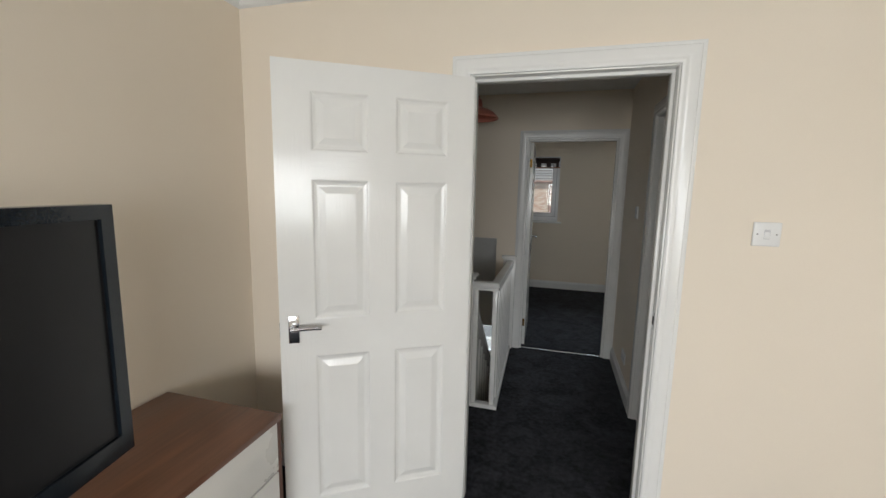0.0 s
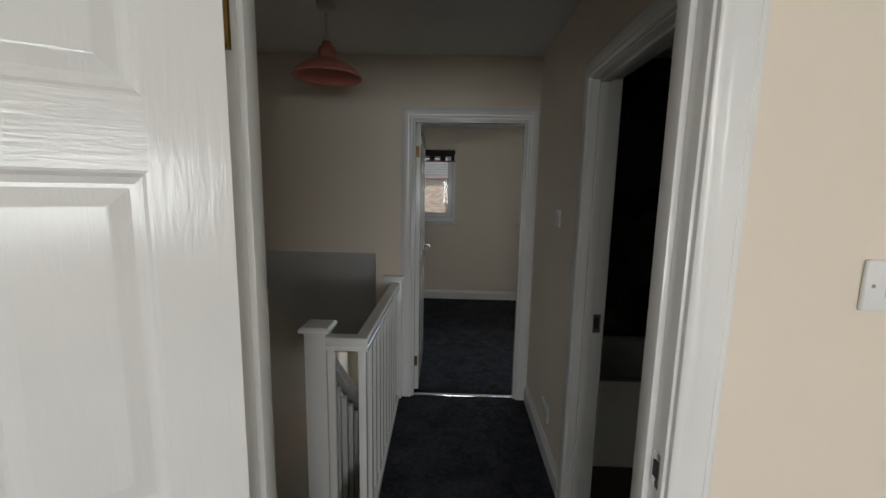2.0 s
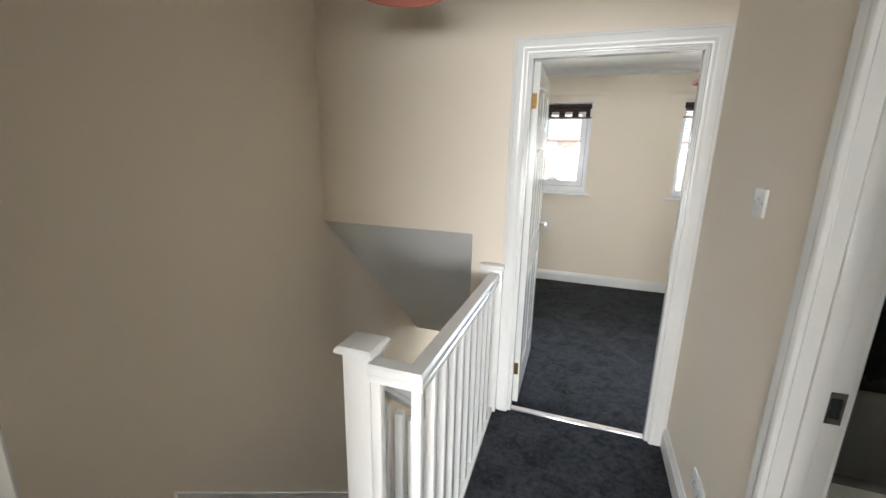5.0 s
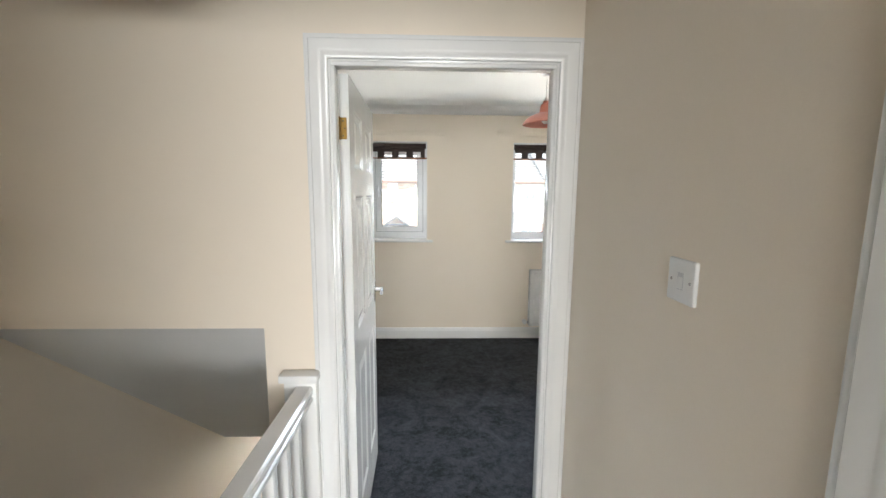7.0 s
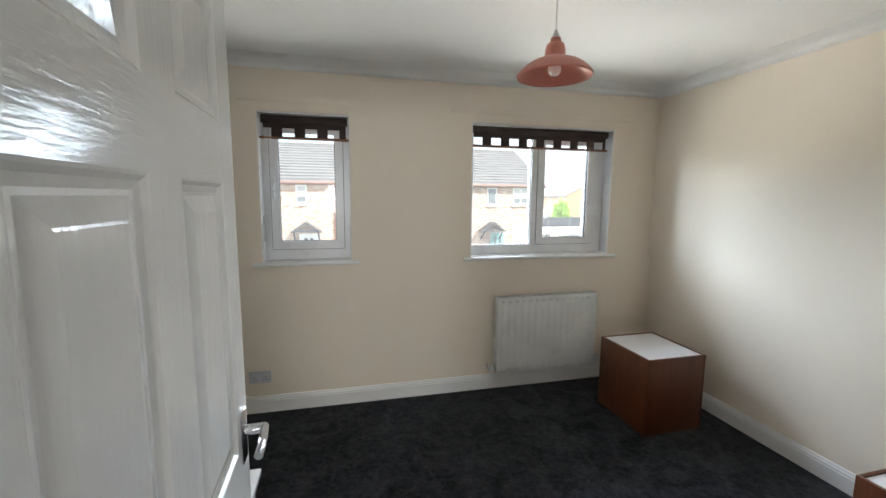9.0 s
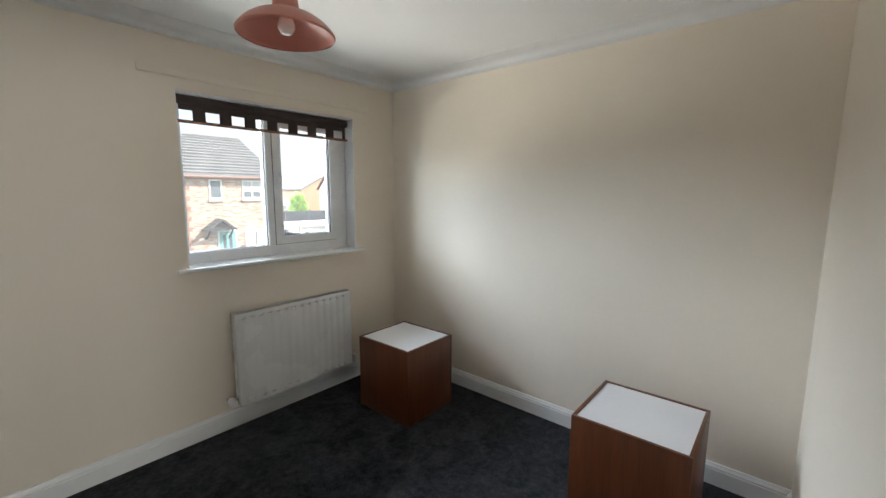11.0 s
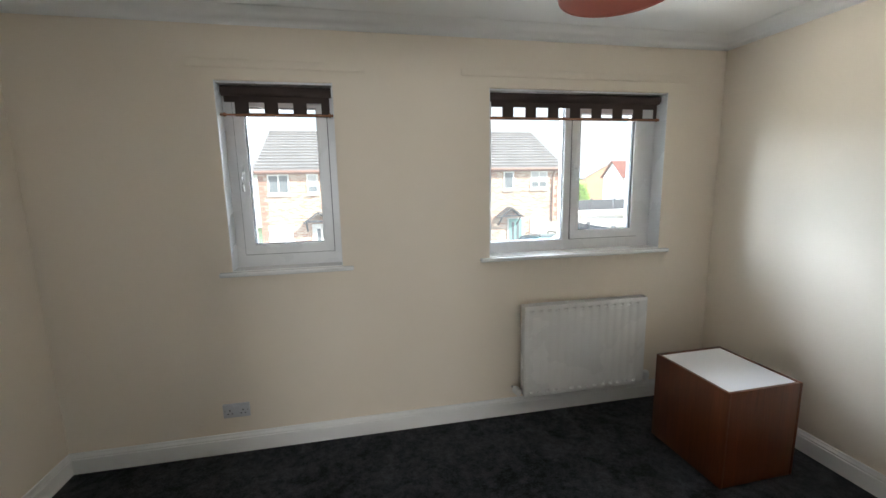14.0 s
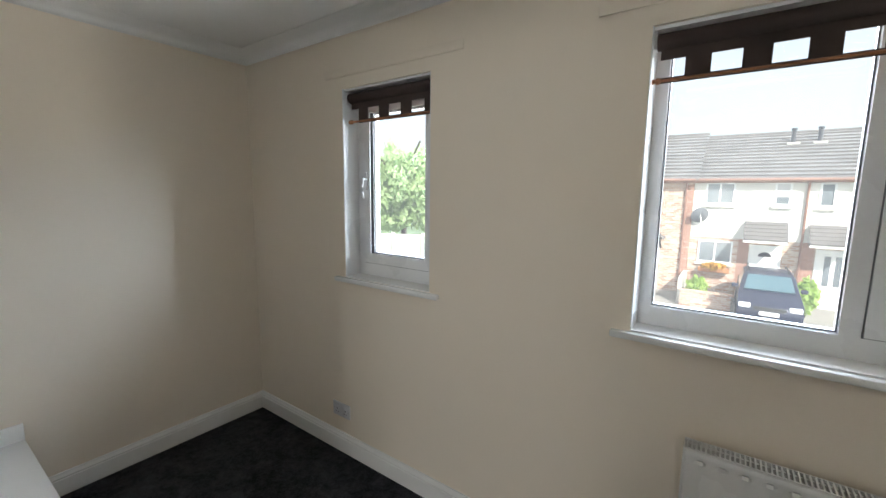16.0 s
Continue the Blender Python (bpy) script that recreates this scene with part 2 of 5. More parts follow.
TVBLACK = surface("gloss_black_plastic", (0.006, 0.010, 0.014), (0.014, 0.020, 0.028), 0.2, big=6, fine=200, bump=0.01)
TVSCREEN = surface("dark_screen", (0.010, 0.010, 0.011), (0.015, 0.015, 0.016), 0.3, big=3, fine=300, bump=0.01, spec=0.45)
TILE = surface("black_bathroom_tile", (0.014, 0.019, 0.015), (0.050, 0.060, 0.048), 0.28, big=2.6, fine=30, bump=0.08)
ENAMEL = surface("white_bath_acrylic", (0.74, 0.76, 0.74), (0.79, 0.81, 0.79), 0.18, big=3, fine=80, bump=0.02)
VINYL = surface("brown_vinyl_floor", (0.05, 0.036, 0.024), (0.10, 0.075, 0.05), 0.4, big=5, fine=60, bump=0.05)
BRICK = brick_material("mottled_buff_red_brick", (0.42, 0.235, 0.17), (0.60, 0.49, 0.40), (0.58, 0.55, 0.51))
REDBRICK = brick_material("red_brick", (0.33, 0.16, 0.115), (0.41, 0.21, 0.155), (0.45, 0.38, 0.33))
ORANGEBRICK = brick_material("orange_brick", (0.48, 0.22, 0.12), (0.56, 0.29, 0.17), (0.52, 0.44, 0.36))
RENDERED = surface("white_render", (0.70, 0.69, 0.66), (0.77, 0.76, 0.73), 0.9, big=1.2, fine=60, bump=0.15, depth=0.004)
ROOFTILE = surface("grey_brown_concrete_tile", (0.105, 0.10, 0.10), (0.19, 0.18, 0.178), 0.9, big=1.5, fine=26, bump=0.2, depth=0.006)
REDPIPE = surface("terracotta_pipe", (0.25, 0.135, 0.10), (0.31, 0.17, 0.13), 0.5, big=4, fine=60)
DARKGLASS = surface("house_window_glass", (0.13, 0.15, 0.17), (0.22, 0.25, 0.28), 0.08, big=1.2, fine=8, bump=0)
NETTING = surface("net_curtain", (0.55, 0.56, 0.58), (0.66, 0.67, 0.69), 0.9, big=8, fine=60, stretch=(6, 1, 1))
TEAL = surface("pale_teal_door_paint", (0.22, 0.46, 0.44), (0.27, 0.52, 0.50), 0.4, big=3, fine=60)
ASPHALT = surface("asphalt", (0.045, 0.045, 0.047), (0.075, 0.074, 0.073), 0.95, big=0.8, fine=90, bump=0.4, depth=0.006)
PAVING = surface("concrete_paving", (0.26, 0.25, 0.235), (0.36, 0.345, 0.32), 0.9, big=1.1, fine=50, bump=0.2, depth=0.004)
EARTH = surface("grass_ground", (0.05, 0.085, 0.028), (0.10, 0.14, 0.05), 1.0, big=0.5, fine=12, bump=0.5, depth=0.03)
FENCEWOOD = surface("orange_stained_fence", (0.34, 0.13, 0.05), (0.46, 0.20, 0.09), 0.8, big=2, fine=30, stretch=(8, 8, 1))
GREYFENCE = surface("weathered_fence", (0.42, 0.40, 0.37), (0.56, 0.54, 0.50), 0.85, big=2, fine=30, stretch=(8, 8, 1))
DARKFENCE = surface("dark_stained_fence", (0.045, 0.05, 0.06), (0.09, 0.095, 0.11), 0.8, big=2, fine=30, stretch=(8, 8, 1))
CONCRETE = surface("pale_concrete", (0.50, 0.49, 0.46), (0.62, 0.61, 0.58), 0.9, big=1, fine=40, bump=0.2)
LEAF = surface("leaf_green", (0.045, 0.10, 0.022), (0.10, 0.19, 0.045), 0.6, big=0.9, fine=9, bump=0)
LEAFPALE = surface("pale_leaf", (0.15, 0.21, 0.09), (0.28, 0.35, 0.19), 0.6, big=0.9, fine=9, bump=0)
LEAFBRIGHT = surface("bright_hedge_leaf", (0.15, 0.23, 0.05), (0.26, 0.35, 0.09), 0.6, big=0.9, fine=9, bump=0)
for leaf in (LEAF, LEAFPALE, LEAFBRIGHT):
    # thin leaves let sunlight through
    ln, ll = leaf.node_tree.nodes, leaf.node_tree.links
    thin = ln.new("ShaderNodeBsdfTranslucent")
    ll.new(ln["Principled BSDF"].inputs["Base Color"].links[0].from_socket, thin.inputs["Color"])
    both = ln.new("ShaderNodeAddShader")
    ll.new(ln["Principled BSDF"].outputs[0], both.inputs[0])
    ll.new(thin.outputs[0], both.inputs[1])
    ll.new(both.outputs[0], ln["Material Output"].inputs["Surface"])
BARK = surface("bark", (0.07, 0.05, 0.035), (0.13, 0.10, 0.07), 0.95, big=3, fine=30, bump=0.5, depth=0.01)
NAVY = surface("navy_car_paint", (0.010, 0.014, 0.040), (0.014, 0.019, 0.052), 0.38, big=3, fine=100, bump=0, metal=0.1, coat=0.15)
TEALCAR = surface("teal_car_paint", (0.02, 0.14, 0.20), (0.03, 0.18, 0.25), 0.18, big=3, fine=100, bump=0, metal=0.3, coat=0.8)
CARGLASS = surface("car_window", (0.06, 0.12, 0.15), (0.09, 0.16, 0.20), 0.06, big=3, fine=50, bump=0)
RUBBER = surface("tyre_rubber", (0.018, 0.018, 0.018), (0.03, 0.03, 0.03), 0.8, big=10, fine=60)
LAMPLENS = surface("headlamp_lens", (0.62, 0.64, 0.66), (0.70, 0.72, 0.74), 0.1, big=10, fine=60, bump=0)
BINGREY = surface("grey_wheelie_bin", (0.12, 0.13, 0.15), (0.16, 0.17, 0.19), 0.5, big=4, fine=60)
ROOFRED = surface("red_clay_tile", (0.17, 0.055, 0.04), (0.24, 0.085, 0.06), 0.9, big=1.5, fine=26, bump=0.2, depth=0.006)
TERRACOTTA = surface("terracotta_planter", (0.40, 0.17, 0.07), (0.50, 0.23, 0.10), 0.8, big=4, fine=60)
FLOWER = surface("orange_flowers", (0.45, 0.20, 0.02), (0.55, 0.34, 0.04), 0.7, big=8, fine=60)


# ---- building blocks ----
def thing(name, m, label, category, group="", kind=""):
    ob = new(name)
    ob.matrix_world = m
    return tagged(ob, label, category, group, kind)


def mesh_of(name, bm, mat, smooth=None):
    me = bpy.data.meshes.new(name)
    bmesh.ops.recalc_face_normals(bm, faces=bm.faces)
    bm.to_mesh(me)
    bm.free()
    me.materials.append(mat)
    if smooth:
        for p in me.polygons:
            p.use_smooth = True
        me.set_sharp_from_angle(angle=radians(smooth))
    return me


def part(name, bm, mat, parent, label="", smooth=35, kind=""):
    ob = new(name, mesh_of(name, bm, mat, smooth))
    ob.parent = parent
    return tagged(ob, label, kind=kind)


def solo(name, bm, mat, label, category, kind="", smooth=35, group="", m=None):
    ob = new(name, mesh_of(name, bm, mat, smooth))
    if m is not None:
        ob.matrix_world = m
    return tagged(ob, label, category, group, kind)


def box(bm, x0, y0, z0, x1, y1, z1, bevel=0.0, seg=2):
    made = bmesh.ops.create_cube(bm, size=1.0)["verts"]
    for v in made:
        v.co = Vector((x0 + (v.co.x + 0.5) * (x1 - x0), y0 + (v.co.y + 0.5) * (y1 - y0), z0 + (v.co.z + 0.5) * (z1 - z0)))
    if bevel:
        edges = list({e for v in made for e in v.link_edges})
        bmesh.ops.bevel(bm, geom=edges, offset=bevel, segments=seg, profile=0.5, affect="EDGES")
    return bm


def boxes(*rows, bevel=0.0):
    bm = bmesh.new()
    for r in rows:
        box(bm, *r, bevel=bevel)
    return bm


def lathe(bm, rings, n=32, at=(0, 0, 0), axis="z", caps=True):
    """rings: (radius, height) from one end to the other, turned round an axis."""
    o = Vector(at)
    loops = []
    for r, h in rings:
        loop = []
        for i in range(n):
            a = 2 * math.pi * i / n
            c, s = r * math.cos(a), r * math.sin(a)
            p = {"z": (c, s, h), "x": (h, c, s), "y": (c, h, s)}[axis]
            loop.append(bm.verts.new(o + Vector(p)))
        loops.append(loop)
    for a, b in zip(loops, loops[1:]):
        for i in range(n):
            bm.faces.new((a[i], a[(i + 1) % n], b[(i + 1) % n], b[i]))
    if caps:
        bm.faces.new(loops[0])
        bm.faces.new(loops[-1])
    return bm


def tube(bm, pts, r, n=10):
    pts = [Vector(p) for p in pts]
    loops = []
    for i, p in enumerate(pts):
        d = (pts[min(i + 1, len(pts) - 1)] - pts[max(i - 1, 0)]).normalized()
        q = d.to_track_quat("Z", "Y")
        loops.append([bm.verts.new(p + q @ Vector((r * math.cos(2 * math.pi * k / n), r * math.sin(2 * math.pi * k / n), 0))) for k in range(n)])
    for a, b in zip(loops, loops[1:]):
        for i in range(n):
            bm.faces.new((a[i], a[(i + 1) % n], b[(i + 1) % n], b[i]))
    bm.faces.new(loops[0])
    bm.faces.new(loops[-1])
    return bm


def sweep(bm, path, normal, profile):
    """A moulding along a mitred line. Its profile is in (sideways, along the normal); sideways is normal x tangent."""
    path, normal = [Vector(p) for p in path], Vector(normal).normalized()
    sides = [normal.cross(b - a).normalized() for a, b in zip(path, path[1:])]
    loops = []
    for i, p in enumerate(path):
        a, b = sides[max(i - 1, 0)], sides[min(i, len(sides) - 1)]
        s = a + b
        s = s * (2 / s.length_squared)
        loops.append([bm.verts.new(p + s * u + normal * v) for u, v in profile])
    n = len(profile)
    for a, b in zip(loops, loops[1:]):
        for i in range(n):
            bm.faces.new((a[i], a[(i + 1) % n], b[(i + 1) % n], b[i]))
    bm.faces.new(loops[0])
    bm.faces.new(loops[-1])
    return bm


def slab_with_holes(bm, u, w, holes, to, d0, d1):
    """A slab over u = (u0, u1), w = (w0, w1), between depths d0 and d1, with through holes (u0, u1, w0, w1). to(u, w, d) gives the place."""
    us = sorted({*u, *[h[0] for h in holes], *[h[1] for h in holes]})
    ws = sorted({*w, *[h[2] for h in holes], *[h[3] for h in holes]})
    us, ws = [a for a in us if u[0] <= a <= u[1]], [a for a in ws if w[0] <= a <= w[1]]
    vs = {}

    def vert(i, j, d):
        if (i, j, d) not in vs:
            vs[i, j, d] = bm.verts.new(to(us[i], ws[j], d))
        return vs[i, j, d]

    def solid(i, j):
        if not (0 <= i < len(us) - 1 and 0 <= j < len(ws) - 1):
            return False
        a, b = (us[i] + us[i + 1]) / 2, (ws[j] + ws[j + 1]) / 2
        return not any(h[0] < a < h[1] and h[2] < b < h[3] for h in holes)

    for i in range(len(us) - 1):
        for j in range(len(ws) - 1):
            if not solid(i, j):
                continue
            for d in (d0, d1):
                bm.faces.new((vert(i, j, d), vert(i + 1, j, d), vert(i + 1, j + 1, d), vert(i, j + 1, d)))
            for di, dj, p, q in ((-1, 0, (0, 0), (0, 1)), (1, 0, (1, 0), (1, 1)), (0, -1, (0, 0), (1, 0)), (0, 1, (0, 1), (1, 1))):
                if not solid(i + di, j + dj):
                    bm.faces.new((vert(i + p[0], j + p[1], d0), vert(i + q[0], j + q[1], d0), vert(i + q[0], j + q[1], d1), vert(i + p[0], j + p[1], d1)))
    return bm


def wall(name, axis, d0, d1, u, z, holes=(), mat=None, label="cream emulsion painted plaster wall"):
    to = (lambda a, b, d: (a, d, b)) if axis == "y" else (lambda a, b, d: (d, a, b))
    bm = slab_with_holes(bmesh.new(), u, z, list(holes), to, d0, d1)
    return solo(name, bm, mat or CREAM, label, "wall", "structure", smooth=None)


# ---- plan, in metres ----
WEST, EAST_L, EAST = -1.250, 0.835, 2.83
BED1_Y, LAND_S, LAND_N, BED2_S, NORTH, NORTH_OUT = 1.66, 1.748, 3.782, 3.872, 6.685, 6.890
CEIL1, CEIL_L, CEIL2 = 2.42, 2.385, 2.42
DOOR_H = 1.975
D1 = (-0.100, 0.674)
D2 = (-0.006, 0.750)
BATH = (1.960, 2.732)
W1 = (-0.318, 0.284, 1.050, 2.075)
W2 = (1.187, 2.406, 1.050, 2.072)
SOUTH = -2.45
FZ = -0.042

# ---- large structure ----
wall("wall_bedroom_landing", "y", BED1_Y, LAND_S, (WEST, 2.83), (-2.6, 2.6), [(D1[0] - 0.03, D1[1] + 0.03, -0.02, DOOR_H + 0.03)])
wall("wall_landing_north", "y", LAND_N, BED2_S, (WEST, EAST_L), (-2.6, 2.6),
     [(D2[0] - 0.03, D2[1] + 0.03, -0.02, DOOR_H + 0.03), (WEST, -0.268, -2.6, 1.063)])
wall("wall_bathroom_north", "y", LAND_N + 0.003, BED2_S, (EAST_L, EAST), (-0.3, 2.6))
wall("wall_landing_east", "x", EAST_L, EAST_L + 0.11, (LAND_S, LAND_N), (-0.3, 2.6), [(BATH[0] - 0.03, BATH[1] + 0.03, -0.02, DOOR_H + 0.03)])
wall("wall_west", "x", WEST - 0.25, WEST, (SOUTH, NORTH), (-2.7, 2.6))
wall("wall_north", "y", NORTH, NORTH_OUT, (WEST - 0.25, EAST + 0.25), (-2.7, 2.6), [W1, W2, (-1.12, -0.38, -2.5, -0.48)])
wall("wall_east_bedroom", "x", EAST, EAST + 0.25, (BED2_S, NORTH), (-0.3, 2.6))
BW = (-0.95, 2.35, 0.80, 2.05)
FD = (-1.12, -0.38, -2.5, -0.48)
wall("wall_south", "y", SOUTH - 0.25, SOUTH, (WEST, 2.83), (-2.7, 2.6), [BW])
wall("wall_east_front", "x", 2.83, 3.08, (SOUTH - 0.25, BED1_Y), (-2.7, 2.6))
wall("wall_bathroom_east", "x", 2.60, 2.72, (LAND_S, LAND_N), (-0.3, 2.6), mat=TILE, label="black tiled bathroom wall")
wall("wall_bathroom_tiles", "y", LAND_N - 0.012, LAND_N - 0.001, (EAST_L + 0.112, 2.598), (0.45, 2.38), mat=TILE, label="black tiled wall above the bath")
solo("ceiling_bedroom_front", boxes((WEST, SOUTH, CEIL1, 2.83, BED1_Y, CEIL1 + 0.1)), CEIL, "white emulsion ceiling", "ceiling", "structure", None)
solo("ceiling_landing", boxes((WEST, LAND_S, CEIL_L, 2.6, LAND_N, CEIL_L + 0.1)), CEIL, "white emulsion ceiling", "ceiling", "structure", None)
solo("ceiling_bedroom_rear", boxes((WEST, BED2_S, CEIL2, EAST, NORTH, CEIL2 + 0.1)), CEIL, "white emulsion ceiling", "ceiling", "structure", None)

# floors: carpet on a slab, open over the stairs
VOID = (-0.10, 2.605)
solo("floor_bedroom_front", boxes((WEST, SOUTH, -0.22, 2.83, BED1_Y + 0.06, 0.0)), CARPET, "dark slate grey twist-pile carpet", "carpet", "structure", None)
solo("floor_landing", boxes((WEST, BED1_Y + 0.063, -0.22, VOID[0], VOID[1], 0.0), (VOID[0], BED1_Y + 0.063, -0.22, EAST_L + 0.055, LAND_N + 0.024, 0.0)),
     CARPET, "dark slate grey twist-pile carpet on the landing", "carpet", "structure", None)
solo("floor_bedroom_rear", boxes((-0.268, LAND_N + 0.026, -0.22, EAST, NORTH, FZ), (WEST, 5.43, -0.22, -0.268, NORTH, FZ)),
     CARPET, "dark slate grey twist-pile carpet", "carpet", "structure", None)
solo("floor_bathroom", boxes((EAST_L + 0.058, LAND_S, -0.22, 2.6, LAND_N, -0.004)), VINYL, "brown vinyl bathroom floor", "floor", "structure", None)
solo("floor_hall", boxes((WEST, LAND_S, -2.62, EAST_L, NORTH, -2.5)), CARPET, "dark carpet at the foot of the stairs", "carpet", "structure", None)
solo("wall_stair_side", boxes((-0.268, BED2_S, -2.5, -0.17, NORTH, -0.222)), CREAM, "cream painted wall beside the stairs", "wall", "structure", None)
solo("wall_stair_apron", boxes((VOID[0], VOID[1] - 0.01, -2.5, -0.03, LAND_N, -0.222), (WEST, VOID[1] - 0.09, -2.5, VOID[0], VOID[1] - 0.01, -0.222)), CREAM,
     "cream painted wall under the landing edge", "wall", "structure", None)
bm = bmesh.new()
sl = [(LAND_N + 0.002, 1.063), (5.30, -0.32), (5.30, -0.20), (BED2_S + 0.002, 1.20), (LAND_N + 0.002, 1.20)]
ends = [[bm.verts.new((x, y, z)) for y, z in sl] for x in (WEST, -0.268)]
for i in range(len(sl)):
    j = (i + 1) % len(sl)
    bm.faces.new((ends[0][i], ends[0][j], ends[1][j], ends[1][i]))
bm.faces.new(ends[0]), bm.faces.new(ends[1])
solo("stair_soffit", bm, SOFFIT, "sloping soffit over the stairs, shade in its grey colour", "soffit", "structure", None)
solo("threshold_strip", boxes((D2[0], LAND_N + 0.009, 0.0, D2[1], LAND_N + 0.021, 0.006), bevel=0.003), CHROME, "bright metal carpet strip in the doorway", "threshold strip", "structure")

# bulkhead box over the stairs
hb = thing("stair_bulkhead", pose(-0.70, 4.7, FZ), "white painted boxed bulkhead over the stairs", "bulkhead", kind="structure")
part("front_board", boxes((-0.533, 0.715, 0.002, 0.509, 0.74, 0.345)), GLOSS, hb)
bm = bmesh.new()
prof = [(BED2_S - 4.698, 0.002), (0.74, 0.002), (0.74, 0.345), (-0.04, 0.345), (BED2_S - 4.698, 1.20)]
ends = [[bm.verts.new((x, y, z)) for y, z in prof] for x in (0.510, 0.535)]
for i in range(5):
    bm.faces.new((ends[0][i], ends[0][(i + 1) % 5], ends[1][(i + 1) % 5], ends[1][i]))
bm.faces.new(ends[0]), bm.faces.new(ends[1])
part("side_board", bm, GLOSS, hb)
part("shelf", box(bmesh.new(), -0.533, -0.05, 0.346, 0.56, 0.765, 0.372, bevel=0.004), GLOSS, hb)
part("upstand", box(bmesh.new(), -0.533, -0.04, 0.373, -0.515, 0.765, 0.455, bevel=0.004), GLOSS, hb)

# ---- trims ----
SKIRT = [(0, 0), (0.018, 0), (0.018, 0.086), (0.014, 0.090), (0.016, 0.096), (0.013, 0.104), (0.008, 0.110), (0.007, 0.118), (0, 0.120)]
COVE = [(0.0, 0.0), (0.078, 0.0), (0.074, 0.006), (0.050, 0.013), (0.028, 0.028), (0.013, 0.050), (0.006, 0.072), (0.0, 0.076)]
ARCH = [(0, 0), (0.077, 0), (0.077, 0.009), (0.069, 0.013), (0.063, 0.013), (0.059, 0.017), (0.033, 0.019), (0.026, 0.0165), (0.020, 0.0165), (0.014, 0.019), (0.004, 0.017), (0, 0.013)]


def skirting(name, z0, *paths):
    bm = bmesh.new()
    for p in paths:
        sweep(bm, [(x, y, z0) for x, y in p], (0, 0, 1), SKIRT)
    return solo(name, bm, GLOSS, "white gloss moulded skirting board", "skirting board", "structure")


def coving(name, z, *paths):
    bm = bmesh.new()
    for p in paths:
        sweep(bm, [(x, y, z) for x, y in p], (0, 0, -1), [(-u, v) for u, v in COVE])
    return solo(name, bm, CEIL, "white plaster coving", "coving", "structure", 60)


skirting("skirting_rear", FZ, [(EAST, BED2_S), (EAST, NORTH), (WEST, NORTH), (WEST, 5.47)], [(D2[1] + 0.08, BED2_S), (EAST - 0.02, BED2_S)])
skirting("skirting_landing", 0.0, [(EAST_L, BATH[1] + 0.077), (EAST_L, LAND_N - 0.02)])
skirting("skirting_front", 0.0, [(2.83, BED1_Y), (D1[1] + 0.077, BED1_Y)], [(D1[0] - 0.077, BED1_Y), (WEST, BED1_Y), (WEST, SOUTH)])
# path order puts the moulding on the room's side
coving("coving_rear", CEIL2, [(EAST, BED2_S), (EAST, NORTH), (WEST, NORTH), (WEST, BED2_S), (EAST, BED2_S)])
coving("coving_front", CEIL1, [(2.83, SOUTH), (2.83, BED1_Y), (WEST, BED1_Y), (WEST, SOUTH), (2.83, SOUTH)])


def door_frame(name, to, span, thick, faces, stop_at):
    """Lining, stops and architraves round a door opening. to(u, d, z) places; faces: (d, outward sign)."""
    a, b = span
    ob = thing(name, pose(0, 0, 0), "white gloss painted door frame with moulded architrave", "door frame", kind="structure")

    def bar(u0, u1, d0, d1, z0, z1):
        bm = bmesh.new()
        p, q = Vector(to(u0, d0, z0)), Vector(to(u1, d1, z1))
        box(bm, min(p.x, q.x), min(p.y, q.y), z0, max(p.x, q.x), max(p.y, q.y), z1, bevel=0.002)
        return bm
    d0, d1 = thick
    part("lining", bar(a - 0.028, a, d0 - 0.002, d1 + 0.002, 0.001, DOOR_H + 0.028), GLOSS, ob)
    part("lining", bar(b, b + 0.028, d0 - 0.002, d1 + 0.002, 0.001, DOOR_H + 0.028), GLOSS, ob)
    part("lining", bar(a, b, d0 - 0.002, d1 + 0.002, DOOR_H, DOOR_H + 0.028), GLOSS, ob)
    s0, s1 = stop_at
    part("stop", bar(a, a + 0.013, s0, s1, 0.001, DOOR_H - 0.013), GLOSS, ob)
    part("stop", bar(b - 0.013, b, s0, s1, 0.001, DOOR_H - 0.013), GLOSS, ob)
    part("stop", bar(a, b, s0, s1, DOOR_H - 0.013, DOOR_H), GLOSS, ob)
    for d, sign in faces:
        nrm = Vector(to(0, 1, 0)) - Vector(to(0, 0, 0))
        nrm = nrm * sign
        m = 0.006
        pts = [to(a - m, d, 0.001), to(a - m, d, DOOR_H + m), to(b + m, d, DOOR_H + m), to(b + m, d, 0.001)]
        side = nrm.cross(Vector(pts[1]) - Vector(pts[0]))
        outward = side.dot(Vector(to(a, 0, 0)) - Vector(to(b, 0, 0))) > 0
        prof = ARCH if outward else [(-u, v) for u, v in ARCH]
        part("architrave", sweep(bmesh.new(), pts, nrm, prof), GLOSS, ob)
    return ob


across_y = lambda u, d, z: (u, d, z)
across_x = lambda u, d, z: (d, u, z)
door_frame("door_frame_front", across_y, D1, (BED1_Y, LAND_S), [(BED1_Y, -1), (LAND_S, 1)], (BED1_Y + 0.040, LAND_S - 0.002))
door_frame("door_frame_rear", across_y, D2, (LAND_N, BED2_S), [(LAND_N, -1), (BED2_S, 1)], (LAND_N, BED2_S - 0.040))
door_frame("door_frame_bathroom", across_x, BATH, (EAST_L, EAST_L + 0.11), [(EAST_L, -1), (EAST_L + 0.11, 1)], (EAST_L + 0.03, EAST_L + 0.068))

